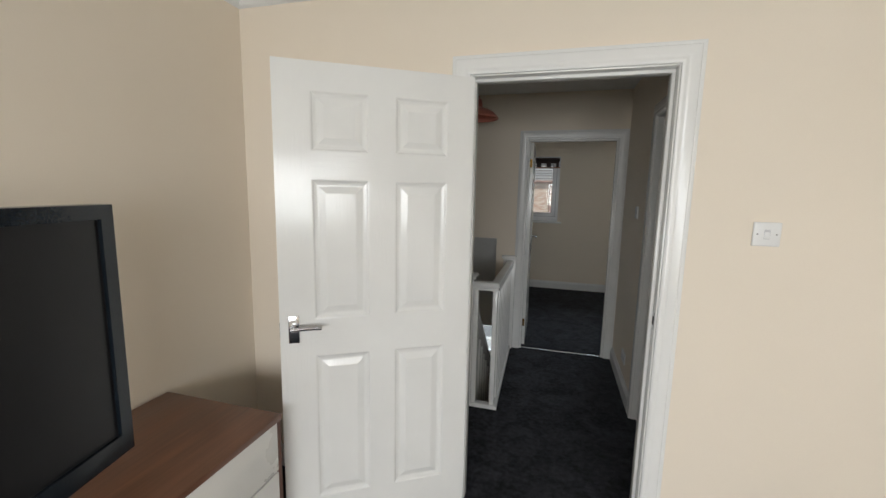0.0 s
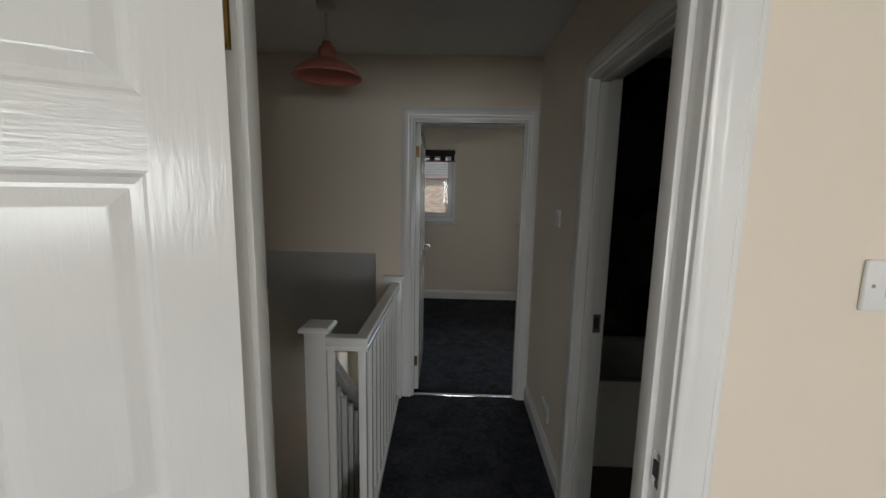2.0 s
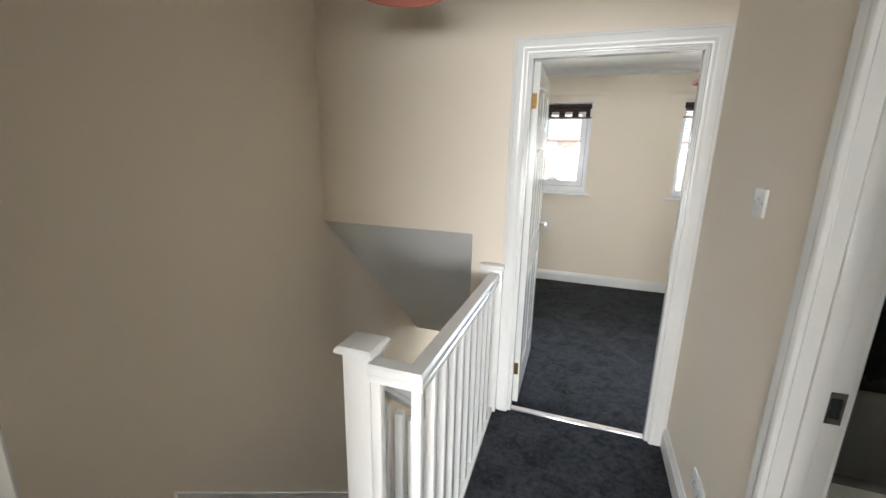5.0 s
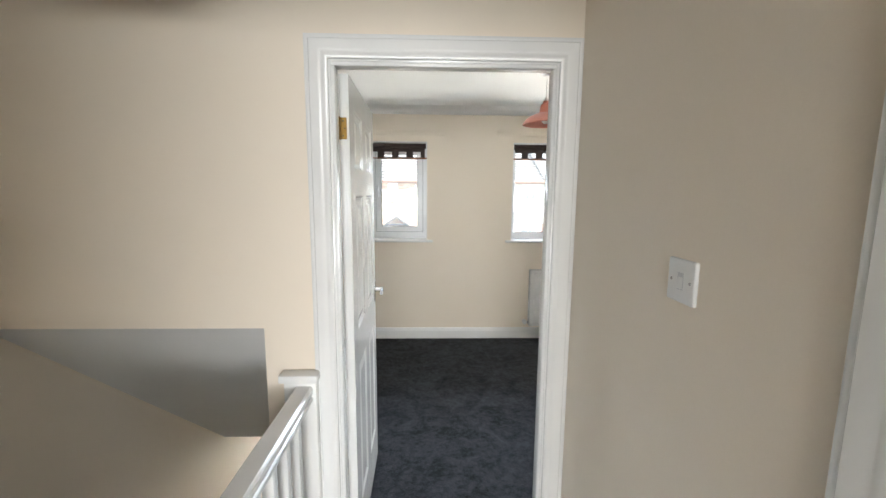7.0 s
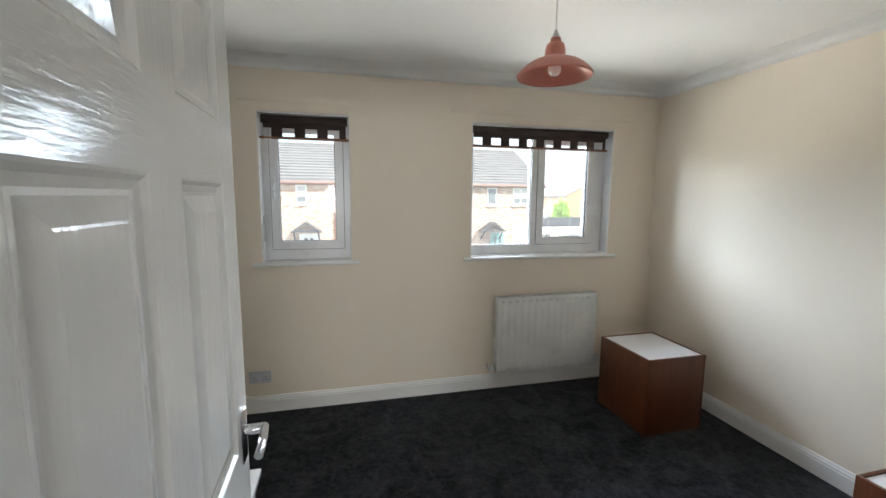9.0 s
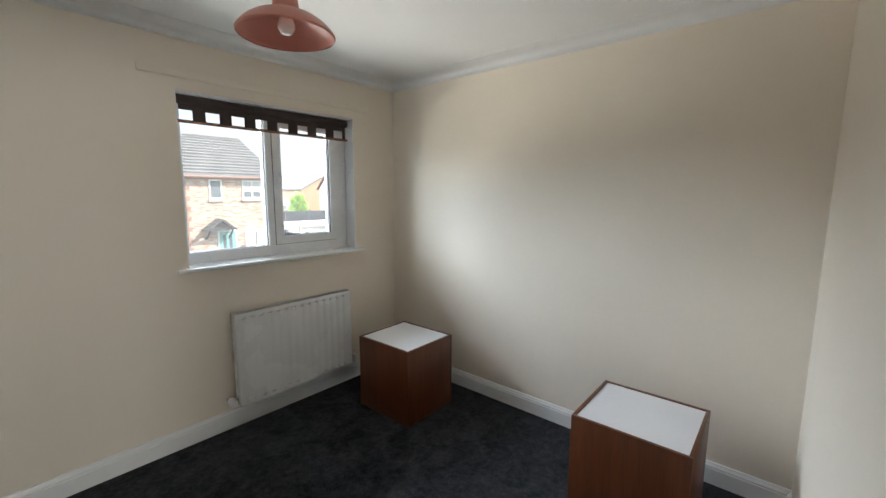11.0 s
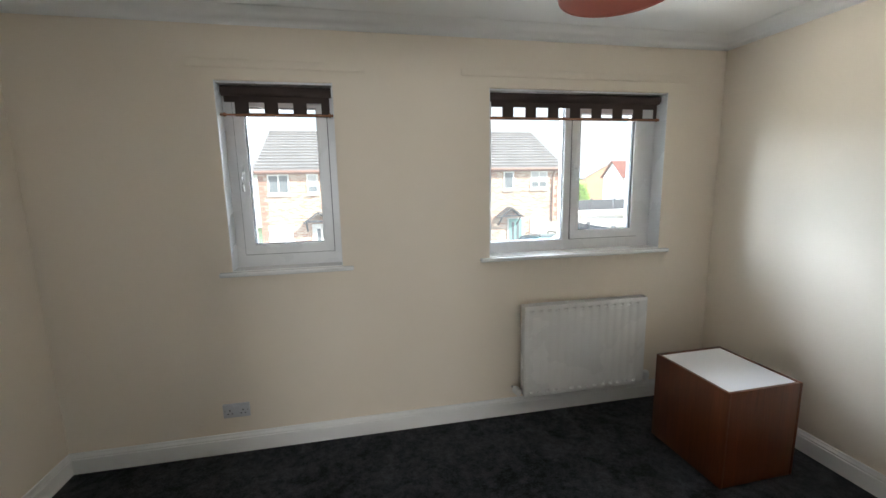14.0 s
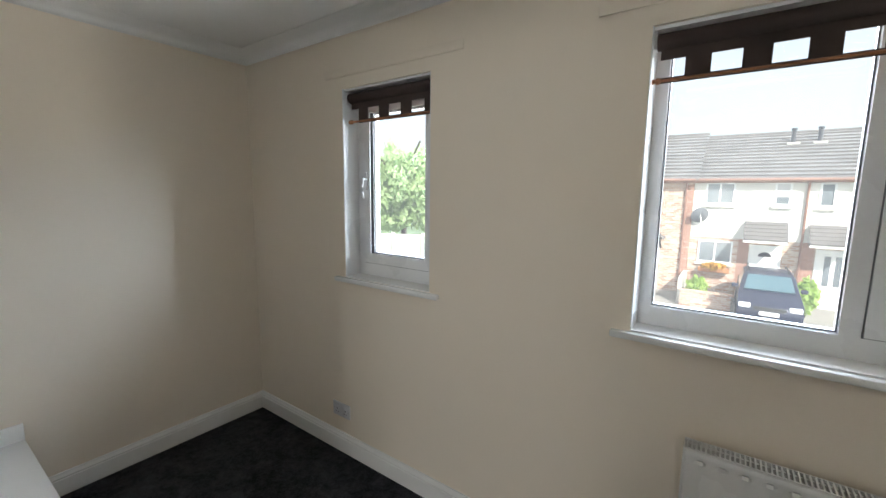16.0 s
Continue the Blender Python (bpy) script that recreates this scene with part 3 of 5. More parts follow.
# latch keeps
for at, ax, dark in (((D1[1], BED1_Y + 0.02, 1.0), 0, False), ((D2[1], BED2_S - 0.02, 1.0), 0, False), ((EAST_L + 0.09, BATH[1], 0.938), 1, True)):
    kp = thing("latch_keep", pose(*at), "metal latch keep let into the door frame", "latch keep", "latch keeps")
    e = (-0.0015, -0.011, -0.035, 0.0, 0.016, 0.035) if ax == 0 else (-0.016, -0.0015, -0.042, 0.016, 0.0, 0.042)
    part("plate", boxes(e), CHROME, kp)
    e = (-0.0030, -0.006, -0.016, -0.0016, 0.009, 0.016) if ax == 0 else (-0.012, -0.0032, -0.026, 0.009, -0.0016, 0.026)
    part("socket", boxes(e), DARKMETAL, kp)

# ---- doors ----
LEAF_H, LEAF_T = 1.963, 0.035
PANELS = [(x0, x1, z0, z1) for x0, x1 in ((0.112, 0.330), (0.432, 0.650)) for z0, z1 in ((0.205, 0.835), (0.985, 1.535), (1.640, 1.860))]


def panel_mesh(w, h):
    bm = bmesh.new()
    for s in (-1, 1):
        loops = []
        for inset, d in ((0, LEAF_T / 2), (0.004, LEAF_T / 2 - 0.001), (0.010, LEAF_T / 2 - 0.006), (0.020, LEAF_T / 2 - 0.009), (0.026, LEAF_T / 2 - 0.009), (0.050, LEAF_T / 2 - 0.002), (0.053, LEAF_T / 2 - 0.0015)):
            loops.append([bm.verts.new((x, s * d, z)) for x, z in ((inset, inset), (w - inset, inset), (w - inset, h - inset), (inset, h - inset))])
        for a, b in zip(loops, loops[1:]):
            for i in range(4):
                bm.faces.new((a[i], a[(i + 1) % 4], b[(i + 1) % 4], b[i]))
        bm.faces.new(loops[-1])
    me = bpy.data.meshes.new("panel")
    bm.normal_update()
    for f in bm.faces:
        if f.normal.y * f.calc_center_median().y < 0:
            f.normal_flip()
    bm.to_mesh(me)
    bm.free()
    me.materials.append(DOORPAINT)
    return me


def lever_handle(parent, x, y, s, tip, dz):
    """Lever on a short back plate; s: the side of the leaf, tip: the way the lever points."""
    h = part("handle", box(bmesh.new(), x - 0.020, min(y, y + s * 0.006), 0.945 + dz, x + 0.020, max(y, y + s * 0.006), 1.055 + dz, bevel=0.002), CHROME, parent, "polished chrome lever handle")
    bm = lathe(bmesh.new(), [(0.011, 0), (0.011, s * 0.036)], 14, (x, y + s * 0.006, 1.012 + dz), "y")
    pts = [(x + tip * t, y + s * (0.044 + 0.006 * math.sin(t * 20)), 1.012 + dz + 0.004 * math.sin(t * 24)) for t in (-0.008, 0.02, 0.05, 0.08, 0.105)]
    tube(bm, pts, 0.0085, 10)
    part("lever", bm, CHROME, h)


def panel_door(name, m, label, flip, width, dz):
    """Six-panel door hung at its local origin; the leaf runs along local x."""
    ob = thing(name, m, label, "door")
    to = lambda u, w, d: (u, d, w)
    yo = LEAF_T / 2 * flip
    y0, y1 = yo - LEAF_T / 2, yo + LEAF_T / 2
    xs = (0.003, PANELS[0][0], PANELS[0][1], PANELS[3][0], PANELS[3][1], width)
    zs = (0.006, *[z for p in PANELS[:3] for z in p[2:]], LEAF_H)
    for k in (0, 4):
        part("stile", boxes((xs[k], y0, zs[0], xs[k + 1], y1, zs[-1])), DOORPAINT, ob, smooth=None)
    for k in range(0, 8, 2):
        part("rail", boxes((xs[1], y0, zs[k], xs[4], y1, zs[k + 1])), RAILPAINT, ob, smooth=None)
    for k in range(1, 7, 2):
        part("mullion", boxes((xs[2], y0, zs[k], xs[3], y1, zs[k + 1])), DOORPAINT, ob, smooth=None)
    cache = {}
    for x0, x1, z0, z1 in PANELS:
        k = (round(x1 - x0, 3), round(z1 - z0, 3))
        if k not in cache:
            cache[k] = panel_mesh(*k)
        p = new("panel", cache[k])
        p.parent = ob
        p.location = (x0, yo, z0)
    for s in (-1, 1):
        lever_handle(ob, width - 0.052, yo + s * LEAF_T / 2, s, -1, dz)
    part("latch", boxes((width - 0.001, yo - 0.011, 0.965 + dz, width + 0.0015, yo + 0.011, 1.03 + dz)), CHROME, ob, "chrome latch plate")
    for z in (0.23, 1.775):
        h = part("hinge", lathe(bmesh.new(), [(0.0055, z - 0.04), (0.0055, z + 0.04)], 10, (-0.003, 0, 0)), BRASS, ob, "brass butt hinge")
        part("hinge_plate", boxes((0.0005, min(0.002 * flip, yo * 1.5), z - 0.038, 0.0026, max(0.002 * flip, yo * 1.5), z + 0.038)), BRASS, h)
        for dz2 in (-0.026, 0.0, 0.026):
            part("screw", lathe(bmesh.new(), [(0.0026, 0.0), (0.0034, 0.0008)], 8, (-0.0001, yo * (0.75 if dz2 else 1.1), z + dz2), "x"), DARKMETAL, h)
    return ob


panel_door("door_front", pose(D1[0] + 0.004, BED1_Y - 0.004, 0, 0, 0, 211.8), "open white gloss six-panel door with chrome lever handle", 1, 0.780, -0.050)
panel_door("door_rear", pose(D2[0] + 0.004, BED2_S + 0.004, 0, 0, 0, 91.5), "open white gloss six-panel door with chrome handle and brass hinges", -1, 0.738, 0.008)


# ---- windows ----
def hollow(bm, x0, x1, z0, z1, w, y0, y1, wb=None):
    wb = wb or w
    return slab_with_holes(bm, (x0, x1), (z0, z1), [(x0 + w, x1 - w, z0 + wb, z1 - w)], lambda u, v, d: (u, d, v), y0, y1)


def window_handle(parent, x, z, y):
    h = part("handle", box(bmesh.new(), x - 0.011, y - 0.010, z - 0.05, x + 0.011, y, z + 0.05, bevel=0.003), PVC, parent, "white espagnolette window handle")
    bm = lathe(bmesh.new(), [(0.008, -0.030), (0.009, -0.008)], 12, (x, y, z + 0.012), "y")
    tube(bm, [(x, y - 0.026, z + 0.016), (x - 0.002, y - 0.032, z - 0.02), (x, y - 0.034, z - 0.06), (x + 0.001, y - 0.030, z - 0.095)], 0.0065, 8)
    part("lever", bm, PVC, h)


def window(name, span, lights, label):
    """A plastic window in the outer wall. lights: (x0, x1, opening sash, handle side)."""
    x0, x1, z0, z1 = span
    ob = thing(name, pose(0, 0, 0), label, "window", kind="structure")
    ya, yb = 6.795, 6.865
    holes = [(a, b, z0 + 0.075, z1 - 0.06) for a, b, *_ in lights]
    part("frame", slab_with_holes(bmesh.new(), (x0 + 0.001, x1 - 0.001), (z0 + 0.001, z1 - 0.001), holes, lambda u, v, d: (u, d, v), ya, yb), PVC, ob, smooth=None)
    for a, b, opens, side in lights:
        c, d = z0 + 0.075, z1 - 0.06
        if opens:
            s = part("sash", hollow(bmesh.new(), a + 0.003, b - 0.003, c + 0.003, d - 0.003, 0.056, ya - 0.012, yb - 0.01), PVC, ob, smooth=None)
            part("gasket", hollow(bmesh.new(), a - 0.001, b + 0.001, c - 0.001, d + 0.001, 0.006, ya - 0.003, ya - 0.0005), GASKET, s, smooth=None)
            a, b, c, d = a + 0.059, b - 0.059, c + 0.059, d - 0.059
            window_handle(s, a - 0.030 if side < 0 else b + 0.030, (c + d) / 2 + 0.02, ya - 0.012)
        part("gasket", hollow(bmesh.new(), a - 0.001, b + 0.001, c - 0.001, d + 0.001, 0.006, ya + 0.018, ya + 0.022), GASKET, ob, smooth=None)
        part("bead", hollow(bmesh.new(), a - 0.012, b + 0.012, c - 0.012, d + 0.012, 0.012, ya - 0.0145 if opens else ya - 0.004, ya + 0.01), PVC, ob, smooth=None)
        g = part("pane", boxes((a, ya + 0.024, c, b, ya + 0.028, d)), GLASS, ob)
        g.visible_shadow = False
    part("sill", box(bmesh.new(), x0 - 0.062, NORTH - 0.032, z0 - 0.026, x1 + 0.062, NORTH - 0.0005, z0 - 0.001, bevel=0.006), GLOSS, ob, "white gloss window board")
    part("sill", boxes((x0 + 0.001, NORTH - 0.0005, z0 - 0.0015, x1 - 0.001, ya, z0 + 0.004)), GLOSS, ob)
    part("reveal", boxes((x0 + 0.0005, NORTH + 0.002, z0 + 0.004, x0 + 0.004, ya, z1), (x1 - 0.004, NORTH + 0.002, z0 + 0.004, x1 - 0.0005, ya, z1)), PVC, ob, "white lined window reveal")
    part("track", boxes((x0 + 0.004, NORTH + 0.012, z1 - 0.012, x1 - 0.004, NORTH + 0.062, z1 - 0.001)), PVC, ob, "white blind rail")
    part("outer_sill", boxes((x0 - 0.03, yb, z0 - 0.03, x1 + 0.03, NORTH_OUT + 0.04, z0 - 0.002)), PVC, ob)
    return ob


window("window_1", W1, [(W1[0] + 0.052, W1[1] - 0.045, True, -1)], "white plastic casement window with a narrow side-hung sash")
window("window_2", W2, [(W2[0] + 0.045, 1.737, False, 0), (1.787, 2.304, True, -1)], "white plastic two-light casement window")


def roller_blind(name, x0, x1, first, label):
    """Rolled-up blind with a castellated hem on a wooden rod."""
    ob = thing(name, pose(x0, NORTH + 0.045, 1.905), label, "roller blind")
    w = x1 - x0
    part("roll", lathe(bmesh.new(), [(0.012, 0.0), (0.027, 0.001), (0.027, w - 0.001), (0.012, w)], 24, (0, 0, 0.124), "x"), BLIND, ob)
    holes = []
    x = first
    while x < w:
        holes.append((max(x, 0.0), min(x + 0.079, w), 0.010, 0.066))
        x += 0.150
    to = lambda u, v, d: (u, d, v)
    edge = [(0.0, max(0.001, first + 0.079 - 0.150), -0.01, 0.066)] if first > 0.08 else []
    bm = slab_with_holes(bmesh.new(), (0.012, w - 0.012), (-0.008, 0.122), holes + edge, to, -0.0045, -0.0025)
    part("fabric", bm, BLIND, ob, smooth=None)
    part("rod", lathe(bmesh.new(), [(0.0055, -0.004), (0.0055, w + 0.0)], 10, (0, -0.0035, 0.001), "x"), ROD, ob, "varnished wooden rod")
    for e, s in ((-0.004, -1), (w, 1)):
        part("finial", lathe(bmesh.new(), [(0.006, 0), (0.011, 0.006 * s), (0.011, 0.014 * s), (0.006, 0.018 * s), (0.009, 0.026 * s), (0.004, 0.032 * s)], 12, (e - 0.022 * s, -0.0035, 0.001), "x"), ROD, ob)
    for e in (-0.007, w + 0.001):
        part("bracket", box(bmesh.new(), e, -0.02, 0.10, e + 0.006, 0.02, 0.157, bevel=0.0015), PVC, ob)
    return ob


roller_blind("roller_blind", W1[0] + 0.02, W1[1] - 0.012, 0.135, "dark brown roller blind rolled up, castellated hem, narrow")
roller_blind("roller_blind", W2[0] + 0.012, W2[1] - 0.035, 0.005, "dark brown roller blind rolled up, castellated hem, wide")
for x0, x1 in ((-0.445, 0.462), (1.015, 2.56)):
    solo("curtain_batten", box(bmesh.new(), x0, NORTH - 0.007, 2.135, x1, NORTH - 0.0003, 2.178, bevel=0.003), CREAM, "cream painted-over curtain batten on the wall", "batten", group="battens over the windows")

# ---- radiator ----
rx0, rx1, rz0, rz1, ry = 1.392, 2.262, 0.120, 0.735, 6.578
rad = thing("radiator", pose(rx0, NORTH, 0), "white enamelled panel radiator under the window", "radiator")
RW, FY, BY = rx1 - rx0, ry - NORTH, -0.036
bm = bmesh.new()
pitch = 0.0575
n_r = int((RW - 0.03) / pitch)
zs = [rz0, rz0 + 0.012, rz0 + 0.024, rz0 + 0.034, rz0 + 0.046, rz0 + 0.052, rz1 - 0.048, rz1 - 0.042, rz1 - 0.034, rz1 - 0.026, rz1 - 0.018, rz1 - 0.014, rz1 - 0.004]
deep = [0.010, 0.004, 2.0, 0.0, 2.0, 1.0, 1.0, 2.0, 0.0, 2.0, 2.0, 2.0, 0.006]
grid = []
xs = [0.0, 0.006, 0.015]
for i in range(n_r):
    xs += [0.015 + pitch * (i + k) for k in (0.22, 0.36, 0.64, 0.78, 1.0)]
xs += [RW - 0.006, RW]
for j, z in enumerate(zs):
    row = []
    for i, xx in enumerate(xs):
        rib = 0.0
        if 0.015 < xx < 0.015 + pitch * n_r:
            ph = ((xx - 0.015) / pitch) % 1
            rib = 0.0075 if 0.3 < ph < 0.7 else 0.0
        d = deep[j]
        y = FY + (rib * 0.34 if d in (1.0, 2.0) else d)
        if d == 0.0 and rib:
            y = FY + 0.011
        if i in (0, len(xs) - 1):
            y += 0.006
        row.append(bm.verts.new((xx, y, z)))
    grid.append(row)
for a, b in zip(grid, grid[1:]):
    for i in range(len(xs) - 1):
        bm.faces.new((a[i], a[i + 1], b[i + 1], b[i]))
part("front_panel", bm, RADPAINT, rad, smooth=40)
part("side_panel", box(bmesh.new(), -0.004, FY + 0.004, rz0 + 0.012, 0.0005, BY, rz1 + 0.002, bevel=0.0015), RADPAINT, rad)
part("side_panel", box(bmesh.new(), RW - 0.0005, FY + 0.004, rz0 + 0.012, RW + 0.004, BY, rz1 + 0.002, bevel=0.0015), RADPAINT, rad)
part("back_panel", boxes((0.001, BY - 0.012, rz0 + 0.01, RW - 0.001, BY - 0.004, rz1 - 0.01)), RADPAINT, rad)
bm = bmesh.new()
for i in range(int(RW / 0.0125)):
    box(bm, 0.004 + i * 0.0125, FY + 0.010, rz1 - 0.008, 0.0085 + i * 0.0125, BY - 0.002, rz1 + 0.001)
box(bm, 0.001, FY + 0.005, rz1 - 0.010, RW - 0.001, FY + 0.011, rz1 + 0.002)
box(bm, 0.001, BY - 0.004, rz1 - 0.010, RW - 0.001, BY, rz1 + 0.002)
part("top_grille", bm, RADPAINT, rad, "slotted white top grille", smooth=None)
part("convector", boxes((0.01, FY + 0.02, rz0 + 0.03, RW - 0.01, BY - 0.014, rz1 - 0.06)), DARKMETAL, rad)
for e, s in ((0, -1), (RW, 1)):
    v = part("valve", lathe(bmesh.new(), [(0.011, 0), (0.011, s * 0.035), (0.015, s * 0.036), (0.015, s * 0.055)], 14, (e, FY + 0.05, rz0 + 0.035), "x"), STEEL, rad, "brushed metal radiator valve")
    bm = lathe(bmesh.new(), [(0.010, -0.036), (0.021, -0.034), (0.025, 0.0), (0.022, 0.022), (0.012, 0.030)], 16, (e + s * 0.045, FY + 0.032, rz0 + 0.045), "y" if s < 0 else "z")
    part("knob", bm, PLASTIC, v, "white plastic valve cap")
    part("pipe", tube(bmesh.new(), [(e + s * 0.045, FY + 0.045, rz0 + 0.035), (e + s * 0.045, FY + 0.075, rz0 + 0.034), (e + s * 0.045, -0.0005, rz0 + 0.034)], 0.0075, 10), STEEL, v)
for e in (0.16, RW - 0.16):
    part("bracket", boxes((e - 0.02, BY - 0.004, rz0 + 0.06, e + 0.02, -0.0005, rz1 - 0.06)), RADPAINT, rad)


# ---- switches and sockets ----
def plate(name, m, w, h, mat, label, category):
    """A moulded plate on a wall: local x along the wall, local -y out of it."""
    ob = thing(name, m, label, category)
    part("faceplate", box(bmesh.new(), -w / 2, -0.0095, -h / 2, w / 2, 0.0, h / 2, bevel=0.004, seg=3), mat, ob)
    return ob


def screws(ob, mat, *xs):
    for x in xs:
        part("screw", lathe(bmesh.new(), [(0.0032, -0.0102), (0.0036, -0.0092)], 10, (x, 0, 0), "y"), mat, ob, "small metal screw")


def light_switch(m):
    ob = plate("light_switch", m, 0.088, 0.088, PLASTIC, "white plastic single light switch on the wall", "light switch")
    tagged(ob, group="light switches")
    bm = box(bmesh.new(), -0.0085, -0.0125, -0.016, 0.0085, -0.0085, 0.016, bevel=0.002)
    for v in bm.verts:
        if v.co.z > 0 and v.co.y < -0.011:
            v.co.y += 0.003
    part("rocker_gap", boxes((-0.0095, -0.0101, -0.0175, 0.0095, -0.0097, 0.0170)), GREYPLASTIC, ob)
    part("rocker", bm, PLASTIC, ob)
    screws(ob, STEEL, -0.030, 0.030)


light_switch(pose(1.012, BED1_Y, 1.370))
light_switch(pose(EAST_L, 3.144, 1.377, 0, 0, -90))


def double_socket(m, mat, label):
    ob = plate("double_socket", m, 0.147, 0.087, mat, label, "socket")
    for cx in (-0.036, 0.036):
        for dx, dz, w, h in ((0, 0.002, 0.0028, 0.0045), (-0.011, -0.018, 0.0045, 0.0022), (0.011, -0.018, 0.0045, 0.0022)):
            part("pin_hole", boxes((cx + dx - w, -0.0099, dz - h, cx + dx + w, -0.0094, dz + h)), DARKMETAL, ob)
        part("rocker", box(bmesh.new(), cx * 0.42 - 0.006, -0.0125, 0.014, cx * 0.42 + 0.006, -0.009, 0.032, bevel=0.0015), mat, ob)
    screws(ob, STEEL, -0.062, 0.062)


double_socket(pose(-0.372, NORTH, 0.222), GREYPLASTIC, "grey-white plastic double socket above the skirting")
double_socket(pose(EAST_L, 3.18, 0.265, 0, 0, -90), PLASTIC, "white plastic double socket on the landing wall")


# ---- pendant lamps ----
def pendant(m, ceiling, label, bulb=True):
    ob = thing("pendant_lamp", m, label, "pendant lamp", "pendant lamps")
    R, top = 0.166, 0.165
    out = [(R, 0.0), (R + 0.002, 0.006), (0.158, 0.020), (0.138, 0.040), (0.108, 0.060), (0.075, 0.074), (0.050, 0.082), (0.046, 0.090), (0.043, 0.118), (0.037, 0.140), (0.024, 0.146), (0.022, top)]
    inn = [(r - 0.0025, h - 0.0015) for r, h in reversed(out[1:])] + [(R - 0.003, 0.0)]
    bm = lathe(bmesh.new(), out + inn, 48, caps=False)
    part("shade", bm, PINK, ob, "salmon pink enamelled metal shade", smooth=50)
    part("lampholder", lathe(bmesh.new(), [(0.018, 0.080), (0.021, 0.085), (0.021, 0.150), (0.012, 0.185), (0.006, 0.200)], 20), PLASTIC, ob, "white plastic lampholder")
    if bulb:
        part("bulb", lathe(bmesh.new(), [(0.004, 0.004), (0.018, 0.008), (0.028, 0.022), (0.030, 0.036), (0.025, 0.055), (0.015, 0.072), (0.013, 0.088)], 24), BULBGLASS, ob, "white opal bulb, unlit", smooth=60)
    part("flex", lathe(bmesh.new(), [(0.0032, 0.195), (0.0032, ceiling - 0.02)], 8), PLASTIC, ob)
    part("ceiling_rose", lathe(bmesh.new(), [(0.010, ceiling - 0.040), (0.030, ceiling - 0.034), (0.042, ceiling - 0.022), (0.047, ceiling - 0.004), (0.047, ceiling)], 28), PLASTIC, ob, "white plastic ceiling rose")
    return ob


pendant(pose(-0.355, 3.035, 2.045), CEIL_L - 2.045, "salmon pink metal pendant lamp without a bulb over the stairs", False)
pendant(pose(1.165, 5.42, 2.050), CEIL2 - 2.050, "salmon pink metal pendant lamp with opal bulb")


# ---- bedside cubes ----
def cube_table(m, w, d, h, seam):
    ob = thing("bedside_cabinet", m, "walnut veneered cube cabinet with inset white top", "cabinet", "bedside cabinets")
    t = 0.016
    part("side_panel", box(bmesh.new(), 0, 0, 0.003, t, d, h, bevel=0.0012), WALNUT, ob)
    part("side_panel", box(bmesh.new(), w - t, 0, 0.003, w, d, h, bevel=0.0012), WALNUT, ob)
    part("front_panel", box(bmesh.new(), t + 0.0006, 0, 0.003, w - t - 0.0006, t, h, bevel=0.0012), WALNUT, ob)
    part("back_panel", box(bmesh.new(), t + 0.0006, d - t, 0.003, w - t - 0.0006, d, h, bevel=0.0012), WALNUT, ob)
    part("top", boxes((t + 0.0005, t + 0.0005, h - 0.022, w - t - 0.0005, d - t - 0.0005, h - 0.005)), WHITELAM, ob, "white laminate inset top")
    return ob


cube_table(pose(2.115, 5.790, FZ, 0, 0, 0.8), 0.455, 0.490, 0.522, True)
cube_table(pose(2.098, 4.200, FZ, 0, 0, 0.4), 0.468, 0.490, 0.524, True)

# ---- chest of drawers and television ----
cx0, cx1, cy0, cy1, cz = WEST + 0.022, -0.684, -0.62, 1.128, 0.660
chest = thing("chest_of_drawers", pose(cx0, cy0, 0), "low walnut chest with white lacquered drawer fronts", "chest of drawers")
CW, CD = cx1 - cx0, cy1 - cy0
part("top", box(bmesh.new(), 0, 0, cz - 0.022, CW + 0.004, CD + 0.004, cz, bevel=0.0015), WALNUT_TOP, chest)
for y in (0.0, CD / 2 - 0.009, CD - 0.018):
    part("side_panel", boxes((0, y, 0.0, CW - 0.001, y + 0.018, cz - 0.0225)), WALNUT, chest)
part("back_panel", boxes((0, 0.02, 0.03, 0.008, CD - 0.02, cz - 0.023)), WALNUT, chest)
for k in range(2):
    for r in range(3):
        y0 = 0.020 + k * (CD / 2 - 0.008)
        z0 = 0.045 + r * 0.2
        part("drawer_front", box(bmesh.new(), CW - 0.022, y0, z0, CW + 0.001, y0 + CD / 2 - 0.033, z0 + 0.192, bevel=0.002), DRAWERWHITE, chest, "white lacquered drawer front")
part("plinth", boxes((0.02, 0.02, 0.0, CW - 0.03, CD - 0.02, 0.043)), WALNUT, chest)

tv = thing("television", pose(-0.884, 0.692, cz, 0, 0, 283.2), "black flat-screen television on a stand, switched off", "television")
TW, TH, TB = 1.16, 0.678, 0.112
bm = slab_with_holes(bmesh.new(), (0, TW), (TB, TB + TH), [(0.036, TW - 0.036, TB + 0.055, TB + TH - 0.036)], lambda u, v, d: (u, d, v), 0.0, 0.05)
bmesh.ops.bevel(bm, geom=[e for e in bm.edges if e.calc_face_angle(0) > 1], offset=0.006, segments=2, affect="EDGES")
part("bezel", bm, TVBLACK, tv)
part("screen", boxes((0.035, 0.034, TB + 0.054, TW - 0.035, 0.040, TB + TH - 0.035)), TVSCREEN, tv, "dark blank screen")
part("casing", box(bmesh.new(), 0.06, -0.045, TB + 0.05, TW - 0.06, 0.005, TB + TH - 0.06, bevel=0.02), TVBLACK, tv)
part("stand_neck", boxes((TW / 2 - 0.07, -0.03, 0.014, TW / 2 + 0.07, 0.01, TB + 0.08)), TVBLACK, tv)
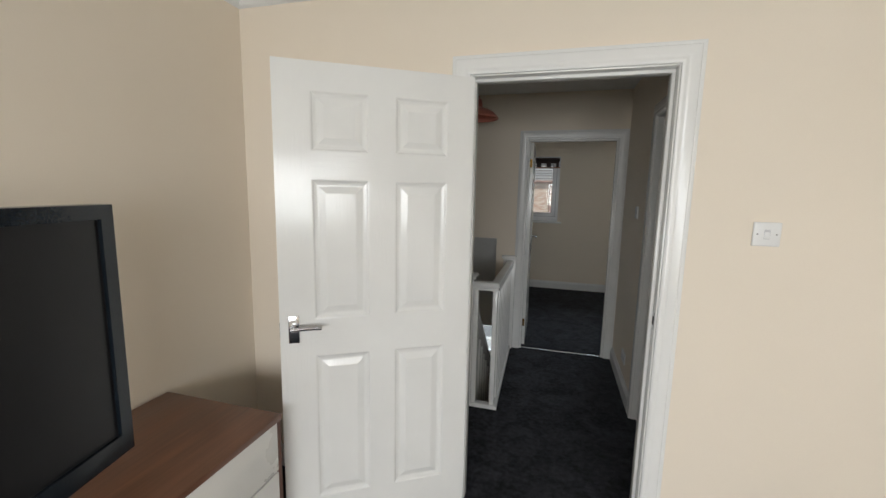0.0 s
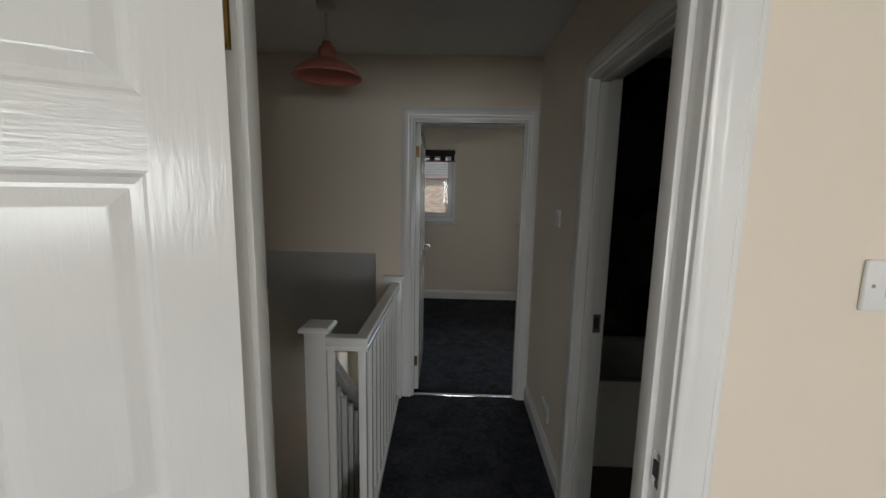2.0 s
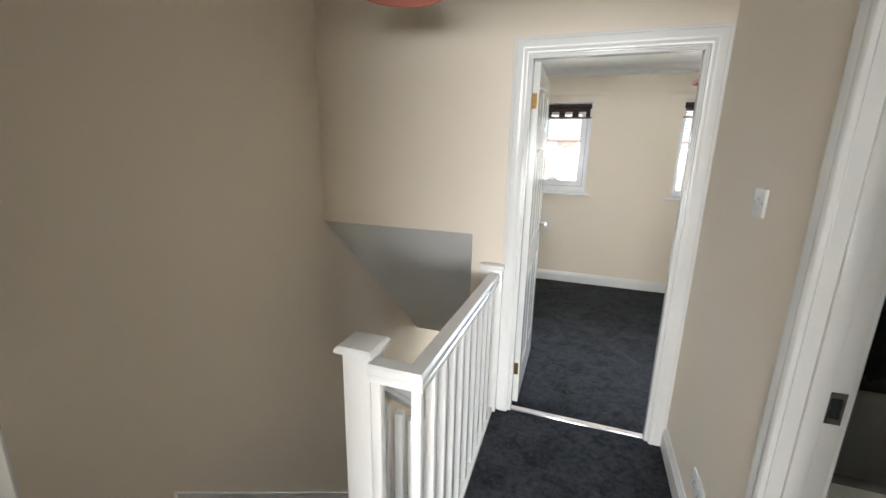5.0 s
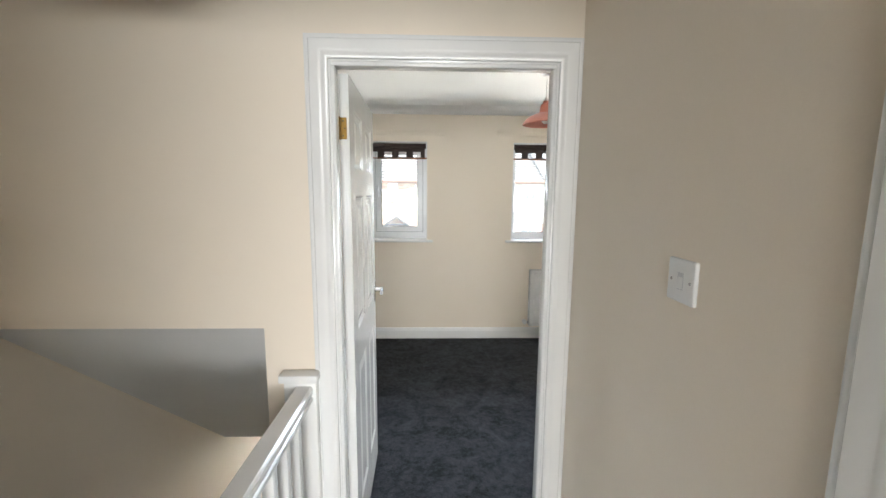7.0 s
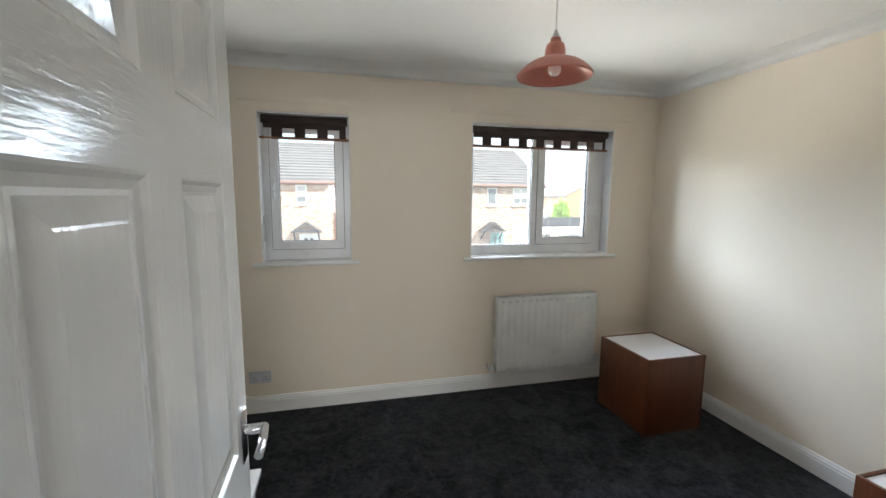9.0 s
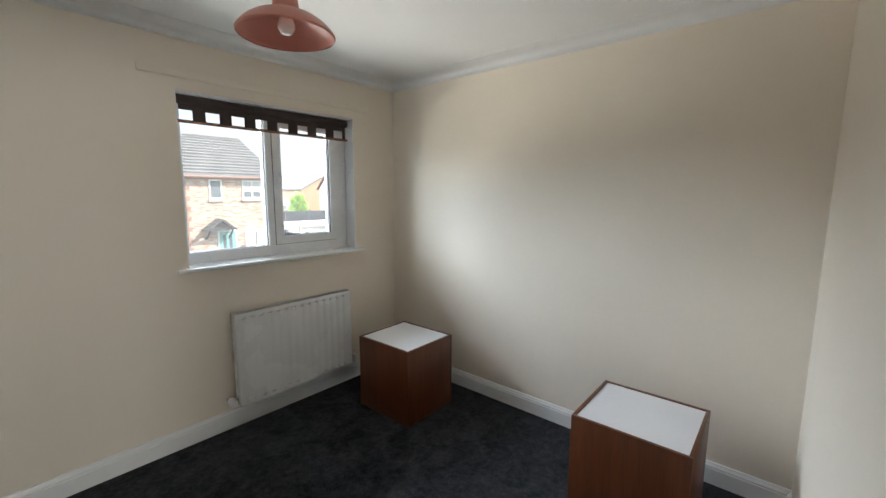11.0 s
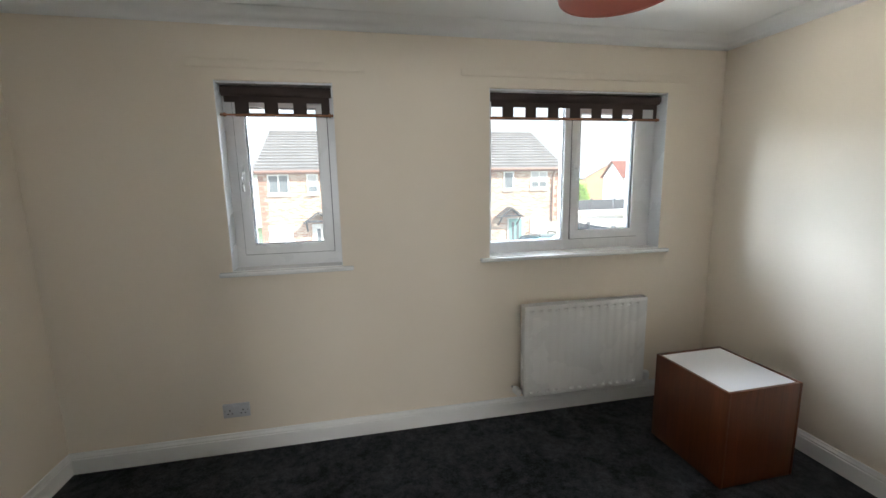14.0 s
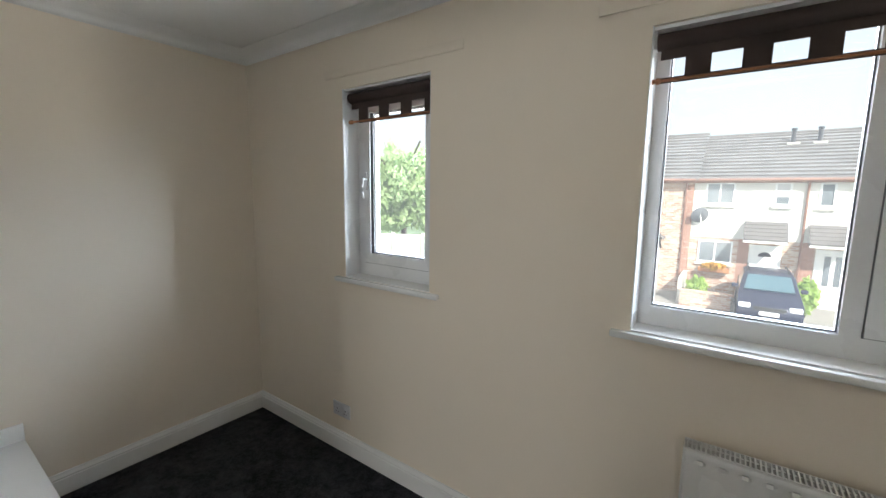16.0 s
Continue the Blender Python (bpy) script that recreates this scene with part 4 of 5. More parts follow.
part("stand_base", lathe(bmesh.new(), [(0.17, 0.0), (0.17, 0.008), (0.15, 0.015)], 40, (TW / 2, 0.0, 0)), TVBLACK, tv)

# ---- front bedroom window, behind the start ----
fw = thing("window_3", pose(0, 0, 0), "white plastic window in the front bedroom", "window", kind="structure")
part("frame", slab_with_holes(bmesh.new(), (BW[0] + 0.001, BW[1] - 0.001), (BW[2] + 0.001, BW[3] - 0.001), [(BW[0] + 0.07, 0.67, BW[2] + 0.07, BW[3] - 0.07), (0.73, BW[1] - 0.07, BW[2] + 0.07, BW[3] - 0.07)],
                              lambda u, v, d: (u, d, v), SOUTH - 0.18, SOUTH - 0.11), PVC, fw, smooth=None)
for a, b in ((BW[0] + 0.07, 0.67), (0.73, BW[1] - 0.07)):
    g = part("pane", boxes((a, SOUTH - 0.148, BW[2] + 0.07, b, SOUTH - 0.144, BW[3] - 0.07)), GLASS, fw)
    g.visible_shadow = False
part("sill", boxes((BW[0] - 0.05, SOUTH - 0.11, BW[2] - 0.024, BW[1] + 0.05, SOUTH + 0.03, BW[2] - 0.001)), GLOSS, fw)

# ---- bathroom ----
bath = thing("bathtub", pose(EAST_L + 0.115, 3.055, 0), "white acrylic bathtub with a plain side panel", "bathtub")
BL, BD, BH = 1.60, LAND_N - 0.014 - 3.055, 0.512
bm = bmesh.new()
rings = []
for (mx, my, z) in ((0, 0, BH - 0.03), (0, 0, BH), (0.055, 0.055, BH), (0.075, 0.075, BH - 0.02), (0.14, 0.12, 0.17), (0.20, 0.17, 0.13)):
    loop = []
    r = 0.02 if mx < 0.05 else 0.10
    for cxx, cyy, a0 in ((BL - mx - r, BD - my - r, 0), (mx + r, BD - my - r, 90), (mx + r, my + r, 180), (BL - mx - r, my + r, 270)):
        for k in range(6):
            a = radians(a0 + 18 * k)
            loop.append(bm.verts.new((cxx + r * math.cos(a), cyy + r * math.sin(a), z)))
    rings.append(loop)
for a, b in zip(rings, rings[1:]):
    for i in range(len(a)):
        bm.faces.new((a[i], a[(i + 1) % len(a)], b[(i + 1) % len(a)], b[i]))
bm.faces.new(rings[-1])
part("tub", bm, ENAMEL, bath, smooth=50)
part("side_panel", boxes((0.004, 0.012, 0.0, BL - 0.004, 0.022, BH - 0.031)), ENAMEL, bath)

# ---- stairs ----
st = thing("staircase", pose(0, 0, 0), "carpeted staircase with white painted string", "staircase", kind="structure")
RISE, GO = 2.5 / 13, 0.208
for k in range(12):
    y, z = VOID[1] + 0.003 + k * GO, -RISE * (k + 1)
    part("tread", box(bmesh.new(), WEST + 0.03, y - 0.022 if k else y, z - 0.20, -0.305, y + GO - 0.003, z, bevel=0.008), CARPET, st, "dark grey carpeted tread")
for xa, xb in ((-0.302, -0.268), (WEST + 0.001, WEST + 0.029)):
    bm = bmesh.new()
    s = RISE / GO
    y0, y1 = VOID[1] + 0.002, VOID[1] + 12 * GO
    prof = [(y0, 0.055), (y1, 0.055 - s * (y1 - y0)), (y1, -0.25 - s * (y1 - y0)), (y0, -0.25)]
    ends = [[bm.verts.new((x, y, z)) for y, z in prof] for x in (xa, xb)]
    for i in range(4):
        bm.faces.new((ends[0][i], ends[0][(i + 1) % 4], ends[1][(i + 1) % 4], ends[1][i]))
    bm.faces.new(ends[0]), bm.faces.new(ends[1])
    part("string", bm, GLOSS, st, "white gloss stair string")

# ---- balustrade ----
RAIL = [(-0.030, 0.0), (0.030, 0.0), (0.030, 0.012), (0.024, 0.018), (0.030, 0.026), (0.031, 0.046), (0.024, 0.055), (-0.024, 0.055), (-0.031, 0.046), (-0.030, 0.026), (-0.024, 0.018), (-0.030, 0.012)]
NX, NY, PX = -0.290, 2.620, -0.076
PY = 2.590
bal = thing("balustrade", pose(0, 0, 0), "white gloss painted landing balustrade with square balusters", "balustrade")
part("newel_post", box(bmesh.new(), NX - 0.046, NY - 0.046, -0.25, NX + 0.046, NY + 0.046, 0.912, bevel=0.003), GLOSS, bal)
cap = bmesh.new()
lay = [(0.052, 0.912), (0.064, 0.918), (0.064, 0.930), (0.056, 0.939), (0.050, 0.941)]
loops = [[cap.verts.new((NX + sx * r, NY + sy * r, z)) for sx, sy in ((-1, -1), (1, -1), (1, 1), (-1, 1))] for r, z in lay]
for a, b in zip(loops, loops[1:]):
    for i in range(4):
        cap.faces.new((a[i], a[(i + 1) % 4], b[(i + 1) % 4], b[i]))
cap.faces.new(loops[0]), cap.faces.new(loops[-1])
part("newel_cap", cap, GLOSS, bal, smooth=20)
part("half_newel", box(bmesh.new(), PX - 0.115, LAND_N - 0.048, 0.0, PX - 0.002, LAND_N - 0.0005, 0.880, bevel=0.003), GLOSS, bal)
part("half_newel_cap", box(bmesh.new(), PX - 0.130, LAND_N - 0.062, 0.881, PX + 0.006, LAND_N - 0.0005, 0.910, bevel=0.006), GLOSS, bal)
part("handrail", sweep(bmesh.new(), [(NX + 0.046, PY, 0.845), (PX - 0.020, PY, 0.845), (PX - 0.044, LAND_N - 0.048, 0.812)], (0, 0, 1), RAIL), GLOSS, bal)
part("base_rail", sweep(bmesh.new(), [(NX + 0.046, PY, 0.0), (PX - 0.008, PY, 0.0), (PX - 0.044, LAND_N - 0.048, 0.0)], (0, 0, 1), [(-0.028, 0.001), (0.028, 0.001), (0.028, 0.022), (0.022, 0.028), (-0.022, 0.028), (-0.028, 0.022)]), GLOSS, bal)
bal_mesh = mesh_of("baluster", box(bmesh.new(), -0.016, -0.016, 0.0, 0.016, 0.016, 0.821, bevel=0.002), GLOSS, 35)
spots = [(PX - 0.018, PY + 0.004), (NX + 0.066, PY)]
y = PY + 0.118
while y < LAND_N - 0.06:
    spots.append((PX - 0.014 - 0.030 * (y - PY) / (LAND_N - PY), y))
    y += 0.113
for x, y in spots:
    b = new("baluster", bal_mesh)
    b.parent = bal
    b.matrix_local = Matrix.Translation((x, y, 0.027)) @ Matrix.Diagonal((1, 1, (0.820 - 0.035 * (y - PY) / (LAND_N - PY)) / 0.821, 1))
sr = thing("stair_rail", pose(NX, NY + 0.046, 0), "white gloss raked stair handrail with balusters", "handrail")
sl = RISE / GO
part("handrail", sweep(bmesh.new(), [(0, 0, 0.76), (0, 2.3, 0.76 - 2.3 * sl)], (0, sl, 1), RAIL), GLOSS, sr)
for k in range(18):
    yy = 0.09 + k * 0.122
    b = new("baluster", bal_mesh)
    b.parent = sr
    b.matrix_local = Matrix.Translation((0, yy, 0.045 - sl * (yy + 0.06))) @ Matrix.Diagonal((1, 1, 0.88, 1))

# ---- hall door at the foot of the stairs ----
hd = thing("door_hall", pose(0, 0, 0), "white plastic hall door with a glazed light", "door", kind="structure")
part("frame", slab_with_holes(bmesh.new(), (FD[0] + 0.001, FD[1] - 0.001), (FD[2] + 0.001, FD[3] - 0.001), [(FD[0] + 0.18, FD[1] - 0.18, FD[3] - 0.80, FD[3] - 0.18)], lambda u, v, d: (u, d, v), 6.80, 6.86), PVC, hd, smooth=None)
g = part("pane", boxes((FD[0] + 0.18, 6.825, FD[3] - 0.80, FD[1] - 0.18, 6.831, FD[3] - 0.18)), GLASS, hd)
g.visible_shadow = False

# ---- outside: street ----
GZ = -2.35
solo("ground", boxes((-400, -400, GZ - 0.6, 400, 700, GZ - 0.04)), EARTH, "grass and earth beyond the street", "ground", "structure", None)
solo("road", boxes((-60, 10.2, GZ - 0.12, 60, 16.4, GZ - 0.035)), ASPHALT, "grey asphalt road", "road", "structure", None)
solo("road_side", boxes((-14.5, 16.42, GZ - 0.12, -9.5, 70, GZ - 0.034)), ASPHALT, "grey asphalt side road", "road", "structure", None)
solo("pavement", boxes((-9.3, 16.62, GZ - 0.1, 60, 18.2, GZ + 0.05), (-60, 8.0, GZ - 0.1, 60, 10.0, GZ + 0.05)), PAVING, "pale concrete pavement", "pavement", "structure", None)
solo("kerb", boxes((-9.3, 16.42, GZ - 0.1, 60, 16.61, GZ + 0.06), (-60, 10.01, GZ - 0.1, 60, 10.19, GZ + 0.06), bevel=0.01), CONCRETE, "concrete kerb", "kerb", "structure")
solo("driveway", boxes((-9.3, 18.21, GZ - 0.1, 12.5, 32.5, GZ + 0.04), (-2.5, 7.05, GZ - 0.1, 4.0, 7.98, GZ + 0.04)), PAVING, "pale concrete front drives", "driveway", "structure", None)


# ---- houses opposite ----
def house_window(ob, x0, x1, z0, z1, y, lights, curtain):
    w = part("window", slab_with_holes(bmesh.new(), (x0, x1), (z0, z1), [(x0 + 0.06 + k * (x1 - x0 - 0.06) / lights, x0 + (k + 1) * (x1 - x0 - 0.06) / lights, z0 + 0.07, z1 - 0.06) for k in range(lights)],
             lambda u, v, d: (u, d, v), y - 0.035, y + 0.05), PVC, ob, "white plastic casement window", smooth=None)
    part("pane", boxes((x0 + 0.03, y - 0.010, z0 + 0.03, x1 - 0.03, y - 0.003, z1 - 0.03)), DARKGLASS, w)
    part("sill", boxes((x0 - 0.06, y - 0.09, z0 - 0.10, x1 + 0.06, y - 0.003, z0 - 0.01)), CONCRETE, w)
    if curtain:
        part("curtain", boxes((x0 + 0.05, y - 0.018, z0 + 0.06 + 0.3 * (z1 - z0) * (curtain - 1), x1 - 0.05, y - 0.0115, z1 - 0.05)), NETTING, w, "pale net curtain")


def house_door(ob, x0, x1, z1, y, mat, style):
    d = part("door", slab_with_holes(bmesh.new(), (x0, x1), (GZ + 0.05, z1), [(x0 + 0.07, x1 - 0.07, GZ + 0.09, z1 - 0.07)], lambda u, v, dd: (u, dd, v), y - 0.045, y + 0.05), PVC, ob, "front door in a white frame", smooth=None)
    part("leaf", boxes((x0 + 0.07, y - 0.030, GZ + 0.09, x1 - 0.07, y - 0.003, z1 - 0.07)), mat, d)
    w = x1 - x0
    if style == "fan":
        bm = bmesh.new()
        c = bm.verts.new((x0 + w / 2, y - 0.038, z1 - 0.42))
        arc = [bm.verts.new((x0 + w / 2 + 0.2 * math.cos(a), y - 0.038, z1 - 0.42 + 0.17 * math.sin(a))) for a in [math.pi * k / 10 for k in range(11)]]
        for a, b in zip(arc, arc[1:]):
            bm.faces.new((c, a, b))
        bmesh.ops.solidify(bm, geom=bm.faces[:], thickness=0.006)
        part("fanlight", bm, DARKGLASS, d)
    else:
        for a in (0.26, 0.56):
            part("glazed_panel", boxes((x0 + w * a, y - 0.036, z1 - 1.25, x0 + w * (a + 0.17), y - 0.031, z1 - 0.22)), DARKGLASS, d)
    part("handle", boxes((x1 - 0.16, y - 0.07, GZ + 1.0, x1 - 0.13, y - 0.031, GZ + 1.15)), STEEL, d)


def tile_roof(ob, x0, x1, y0, y1, ze, zr, verge):
    """Two pitches of lapped tile courses between eaves and ridge."""
    bm = bmesh.new()
    ym, rows = (y0 + y1) / 2, 14
    for s, ya in ((1, y0 - 0.28), (-1, y1 + 0.28)):
        run, drop = ym - (y0 - 0.28), zr - (ze - 0.13)
        for k in range(rows):
            a, b = k / rows, (k + 1.25) / rows
            b = min(b, 1.0)
            p = [(ya + s * run * a, ze - 0.13 + drop * a + 0.085), (ya + s * run * b, ze - 0.13 + drop * b + 0.012), (ya + s * run * b, ze - 0.13 + drop * b - 0.02), (ya + s * run * a, ze - 0.13 + drop * a + 0.01)]
            ends = [[bm.verts.new((x, y, z)) for y, z in p] for x in (x0 - verge, x1 + verge)]
            for i in range(4):
                bm.faces.new((ends[0][i], ends[0][(i + 1) % 4], ends[1][(i + 1) % 4], ends[1][i]))
            bm.faces.new(ends[0]), bm.faces.new(ends[1])
    r = part("roof", bm, ROOFTILE, ob, "grey-brown concrete tiled roof", smooth=None)
    part("ridge_tile", tube(bmesh.new(), [(x0 - verge, ym, zr + 0.0), (x1 + verge, ym, zr + 0.0)], 0.10, 10), ROOFTILE, r)
    part("gutter", lathe(bmesh.new(), [(0.055, x0 - verge * 0.5), (0.055, x1 + verge * 0.5)], 10, (0, y0 - 0.30, ze - 0.10), "x"), REDPIPE, r, "terracotta plastic gutter")
    part("fascia", boxes((x0 - verge * 0.5, y0 - 0.24, ze - 0.20, x1 + verge * 0.5, y0 - 0.21, ze - 0.02)), REDPIPE, r)
    part("eaves_soffit", boxes((x0 - verge * 0.5, y0 - 0.21, ze - 0.20, x1 + verge * 0.5, y0 + 0.0, ze - 0.17)), REDPIPE, r)


def gable_wall(bm, x0, x1, y0, y1, ze, zr):
    p = [(y0, GZ), (y1, GZ), (y1, ze), ((y0 + y1) / 2, zr - 0.10), (y0, ze)]
    ends = [[bm.verts.new((x, y, z)) for y, z in p] for x in (x0, x1)]
    for i in range(5):
        bm.faces.new((ends[0][i], ends[0][(i + 1) % 5], ends[1][(i + 1) % 5], ends[1][i]))
    bm.faces.new(ends[0]), bm.faces.new(ends[1])
    return bm


def gable_canopy(ob, xc, half, z, y):
    c = part("canopy", bmesh_canopy(xc, half, z, y), ROOFTILE, ob, "small gabled tile porch canopy", smooth=None)
    part("bargeboard", sweep(bmesh.new(), [(xc - half, y - 0.62, z), (xc, y - 0.62, z + 0.46), (xc + half, y - 0.62, z)], (0, -1, 0), [(-0.05, 0), (0.03, 0), (0.03, 0.03), (-0.05, 0.03)]), DARKFENCE, c)
    part("tie_beam", boxes((xc - half * 0.82, y - 0.60, z + 0.02, xc + half * 0.82, y - 0.54, z + 0.10)), DARKFENCE, c)
    for s in (-1, 1):
        part("bracket", tube(bmesh.new(), [(xc + s * half * 0.8, y - 0.55, z + 0.02), (xc + s * half * 0.82, y - 0.30, z - 0.22), (xc + s * half * 0.84, y - 0.02, z - 0.42)], 0.04, 8), DARKFENCE, c)


def bmesh_canopy(xc, half, z, y):
    bm = bmesh.new()
    for s in (-1, 1):
        for k in range(4):
            a, b = k / 4, (k + 1.1) / 4
            b = min(b, 1)
            q = [(xc + s * half * (1.08 - 1.08 * a), z - 0.03 + 0.5 * a + 0.05), (xc + s * half * (1.08 - 1.08 * b), z - 0.03 + 0.5 * b + 0.02), (xc + s * half * (1.08 - 1.08 * b), z - 0.03 + 0.5 * b - 0.02), (xc + s * half * (1.08 - 1.08 * a), z - 0.03 + 0.5 * a)]
            ends = [[bm.verts.new((x, yy, zz)) for x, zz in q] for yy in (y - 0.66, y)]
            for i in range(4):
                bm.faces.new((ends[0][i], ends[0][(i + 1) % 4], ends[1][(i + 1) % 4], ends[1][i]))
            bm.faces.new(ends[0]), bm.faces.new(ends[1])
    return bm


def lean_canopy(ob, x0, x1, z0, z1, y):
    bm = bmesh.new()
    for k in range(5):
        a, b = k / 5, min((k + 1.15) / 5, 1)
        f = lambda t: (y - 0.75 * (1 - t), z0 + (z1 - z0) * t)
        q = [(f(a)[0], f(a)[1] + 0.05), (f(b)[0], f(b)[1] + 0.02), (f(b)[0], f(b)[1] - 0.02), (f(a)[0], f(a)[1])]
        ends = [[bm.verts.new((x, yy, zz)) for yy, zz in q] for x in (x0, x1)]
        for i in range(4):
            bm.faces.new((ends[0][i], ends[0][(i + 1) % 4], ends[1][(i + 1) % 4], ends[1][i]))
        bm.faces.new(ends[0]), bm.faces.new(ends[1])
    c = part("canopy", bm, ROOFTILE, ob, "lean-to tiled porch canopy", smooth=None)
    part("fascia", boxes((x0, y - 0.73, z0 - 0.09, x1, y - 0.70, z0 - 0.002)), GLOSS, c)
    part("cheek", boxes((x0 + 0.03, y - 0.69, z0 - 0.06, x1 - 0.03, y - 0.01, z0 - 0.02)), GLOSS, c)


def down_pipe(ob, x, y, z1):
    part("downpipe", tube(bmesh.new(), [(x, y - 0.28, z1), (x, y - 0.10, z1 - 0.25), (x, y - 0.06, z1 - 0.4), (x, y - 0.06, GZ + 0.04)], 0.038, 8), REDPIPE, ob, "terracotta plastic downpipe")


FY0, FY1, EV, RG = 24.0, 32.0, 2.24, 4.20
DECK = [
    # x0, x1, rendered, forward, upper windows, ground window, door, canopy, pipe
    ("left", -4.0, 0.08, False, 0.14, [(-3.60, -2.68, 1.17, 2.04, 2), (-1.92, -1.42, 1.17, 2.04, 1)], (-3.70, -2.66, -1.27, -0.24), (-1.82, -0.96, -0.24), ("gable", -1.46, 0.66, -0.14), -0.17),
    ("a", 0.08, 3.42, True, 0.0, [(0.47, 1.40, 1.23, 2.06, 2), (2.55, 3.02, 1.23, 2.06, 1)], (0.38, 1.50, -1.02, -0.16), (2.00, 2.94, -0.22), ("lean", 1.78, 3.02, 0.0, 0.62), 3.44),
    ("b", 3.42, 6.38, True, 0.0, [(3.74, 4.16, 1.21, 2.04, 1), (5.12, 6.01, 1.19, 2.02, 2)], (5.06, 6.03, -1.10, -0.26), (3.84, 4.80, -0.24), ("lean", 3.58, 4.84, -0.04, 0.58), None),
    ("right", 6.38, 10.62, False, 0.14, [(7.50, 8.05, 1.15, 2.03, 1), (8.95, 9.86, 1.17, 2.03, 2)], (8.97, 9.82, -1.15, -0.30), (7.72, 8.58, -0.28), ("gable", 8.0 - 0.27, 0.60, -0.20), 10.14),
]
for key, x0, x1, rendered, fwd, ups, gw, dr, can, pipe in DECK:
    y = FY0 - fwd
    label = "white rendered terraced house over a brick ground floor" if rendered else "mottled brick terraced house with tiled roof"
    ob = thing("terraced_house", pose(0, 0, 0), label, "house", "terrace opposite")
    part("wall", gable_wall(bmesh.new(), x0 + 0.002, x1 - 0.002, y, FY1, EV, RG + fwd), BRICK, ob, "mottled buff and red brickwork")
    tile_roof(ob, x0, x1, y, FY1, EV, RG + fwd, 0.12 if fwd else 0.0)
    if rendered:
        part("render_panel", boxes((x0 + 0.01, y - 0.03, -0.04, x1 - 0.01, y - 0.002, EV - 0.02)), RENDERED, ob, "white rendered upper wall")
        part("red_panel", boxes((dr[0] - 0.35, y - 0.012, GZ + 0.05, dr[0] - 0.02, y - 0.002, -0.05)), REDBRICK, ob, "red brick beside the door")
        y -= 0.03
    else:
        part("eaves_band", boxes((x0 + 0.01, y - 0.015, 2.02, x1 - 0.01, y - 0.002, EV - 0.02)), REDBRICK, ob, "red brick band under the eaves")
        for k in range(18):
            for xq, s in ((x0, 1), (x1, -1)):
                w = 0.34 if k % 2 else 0.23
                part("quoin", boxes((min(xq, xq + s * w) + 0.003, y - 0.012, EV - 0.25 - (k + 1) * 0.225, max(xq, xq + s * w) - 0.003, y - 0.0025, EV - 0.27 - k * 0.225)), REDBRICK, ob)
    for i, (a, b, c, d, n) in enumerate(ups):
        house_window(ob, a, b, c, d, y, n, 2 if i else 0)
    house_window(ob, *gw, FY0 - fwd, 2, 1 if fwd else 0)
    house_door(ob, dr[0], dr[1], dr[2], FY0 - fwd, TEAL if key == "right" else PVC, "fan" if key == "a" else "glazed")
    if can[0] == "gable":
        gable_canopy(ob, can[1], can[2], can[3], FY0 - fwd)
    else:
        lean_canopy(ob, can[1], can[2], can[3], can[4], y)
    if pipe is not None:
        down_pipe(ob, pipe, y, EV - 0.1)
    if key == "a":
        for xv in (3.0, 2.2):
            v = part("roof_vent", lathe(bmesh.new(), [(0.07, -0.1), (0.07, 0.42), (0.10, 0.43), (0.10, 0.50)], 12, (xv + 0.9, 27.0, 3.78)), DARKFENCE, ob, "dark flue on the roof")
            part("flashing", boxes((xv + 0.7, 26.7, 3.62, xv + 1.1, 26.95, 3.70)), CONCRETE, v)
dish = thing("satellite_dish", pose(0.36, FY0 - 0.30, 0.80, -70, 0, 25), "grey satellite dish on the house wall", "satellite dish")
part("reflector", lathe(bmesh.new(), [(0.02, -0.06), (0.16, -0.04), (0.30, 0.02), (0.31, 0.025), (0.16, -0.02), (0.02, -0.035)], 24, caps=False), BINGREY, dish)
part("arm", tube(bmesh.new(), [(0, 0.0, -0.05), (0.0, 0.12, -0.16), (0, 0.2, -0.22)], 0.02, 6), STEEL, dish)
dish = thing("satellite_dish", pose(11.05, FY0 - 0.10, 0.80, -70, 0, 20), "pale satellite dish on the corner of the brick house", "satellite dish")
part("reflector", lathe(bmesh.new(), [(0.02, -0.08), (0.20, -0.05), (0.38, 0.02), (0.395, 0.028), (0.20, -0.025), (0.02, -0.05)], 28, caps=False), LAMPLENS, dish)
part("arm", tube(bmesh.new(), [(0, 0.0, -0.06), (0.0, 0.14, -0.20), (0, 0.24, -0.28)], 0.02, 6), STEEL, dish)
part("bracket", tube(bmesh.new(), [(0, 0.0, -0.07), (-0.2, 0.02, -0.12), (-0.42, 0.0, -0.12)], 0.025, 6), STEEL, dish)
bn = thing("wheelie_bin", pose(5.86, 23.3, GZ + 0.04), "grey wheelie bin beside the house", "bin")
bm = bmesh.new()
box(bm, -0.27, -0.33, 0.06, 0.27, 0.33, 0.98, bevel=0.03)
for v in bm.verts:
    if v.co.z < 0.4:
        v.co.x *= 0.8
        v.co.y *= 0.8
part("body", bm, BINGREY, bn)
part("lid", box(bmesh.new(), -0.30, -0.37, 0.981, 0.30, 0.35, 1.07, bevel=0.03), BINGREY, bn)
for s in (-1, 1):
    part("wheel", lathe(bmesh.new(), [(0.10, -0.03), (0.10, 0.03)], 16, (s * 0.24, 0.26, 0.10), "x"), RUBBER, bn)
win_box = thing("window_planter", pose(0.96, 23.86, -1.36), "terracotta trough of flowers under the window", "planter")
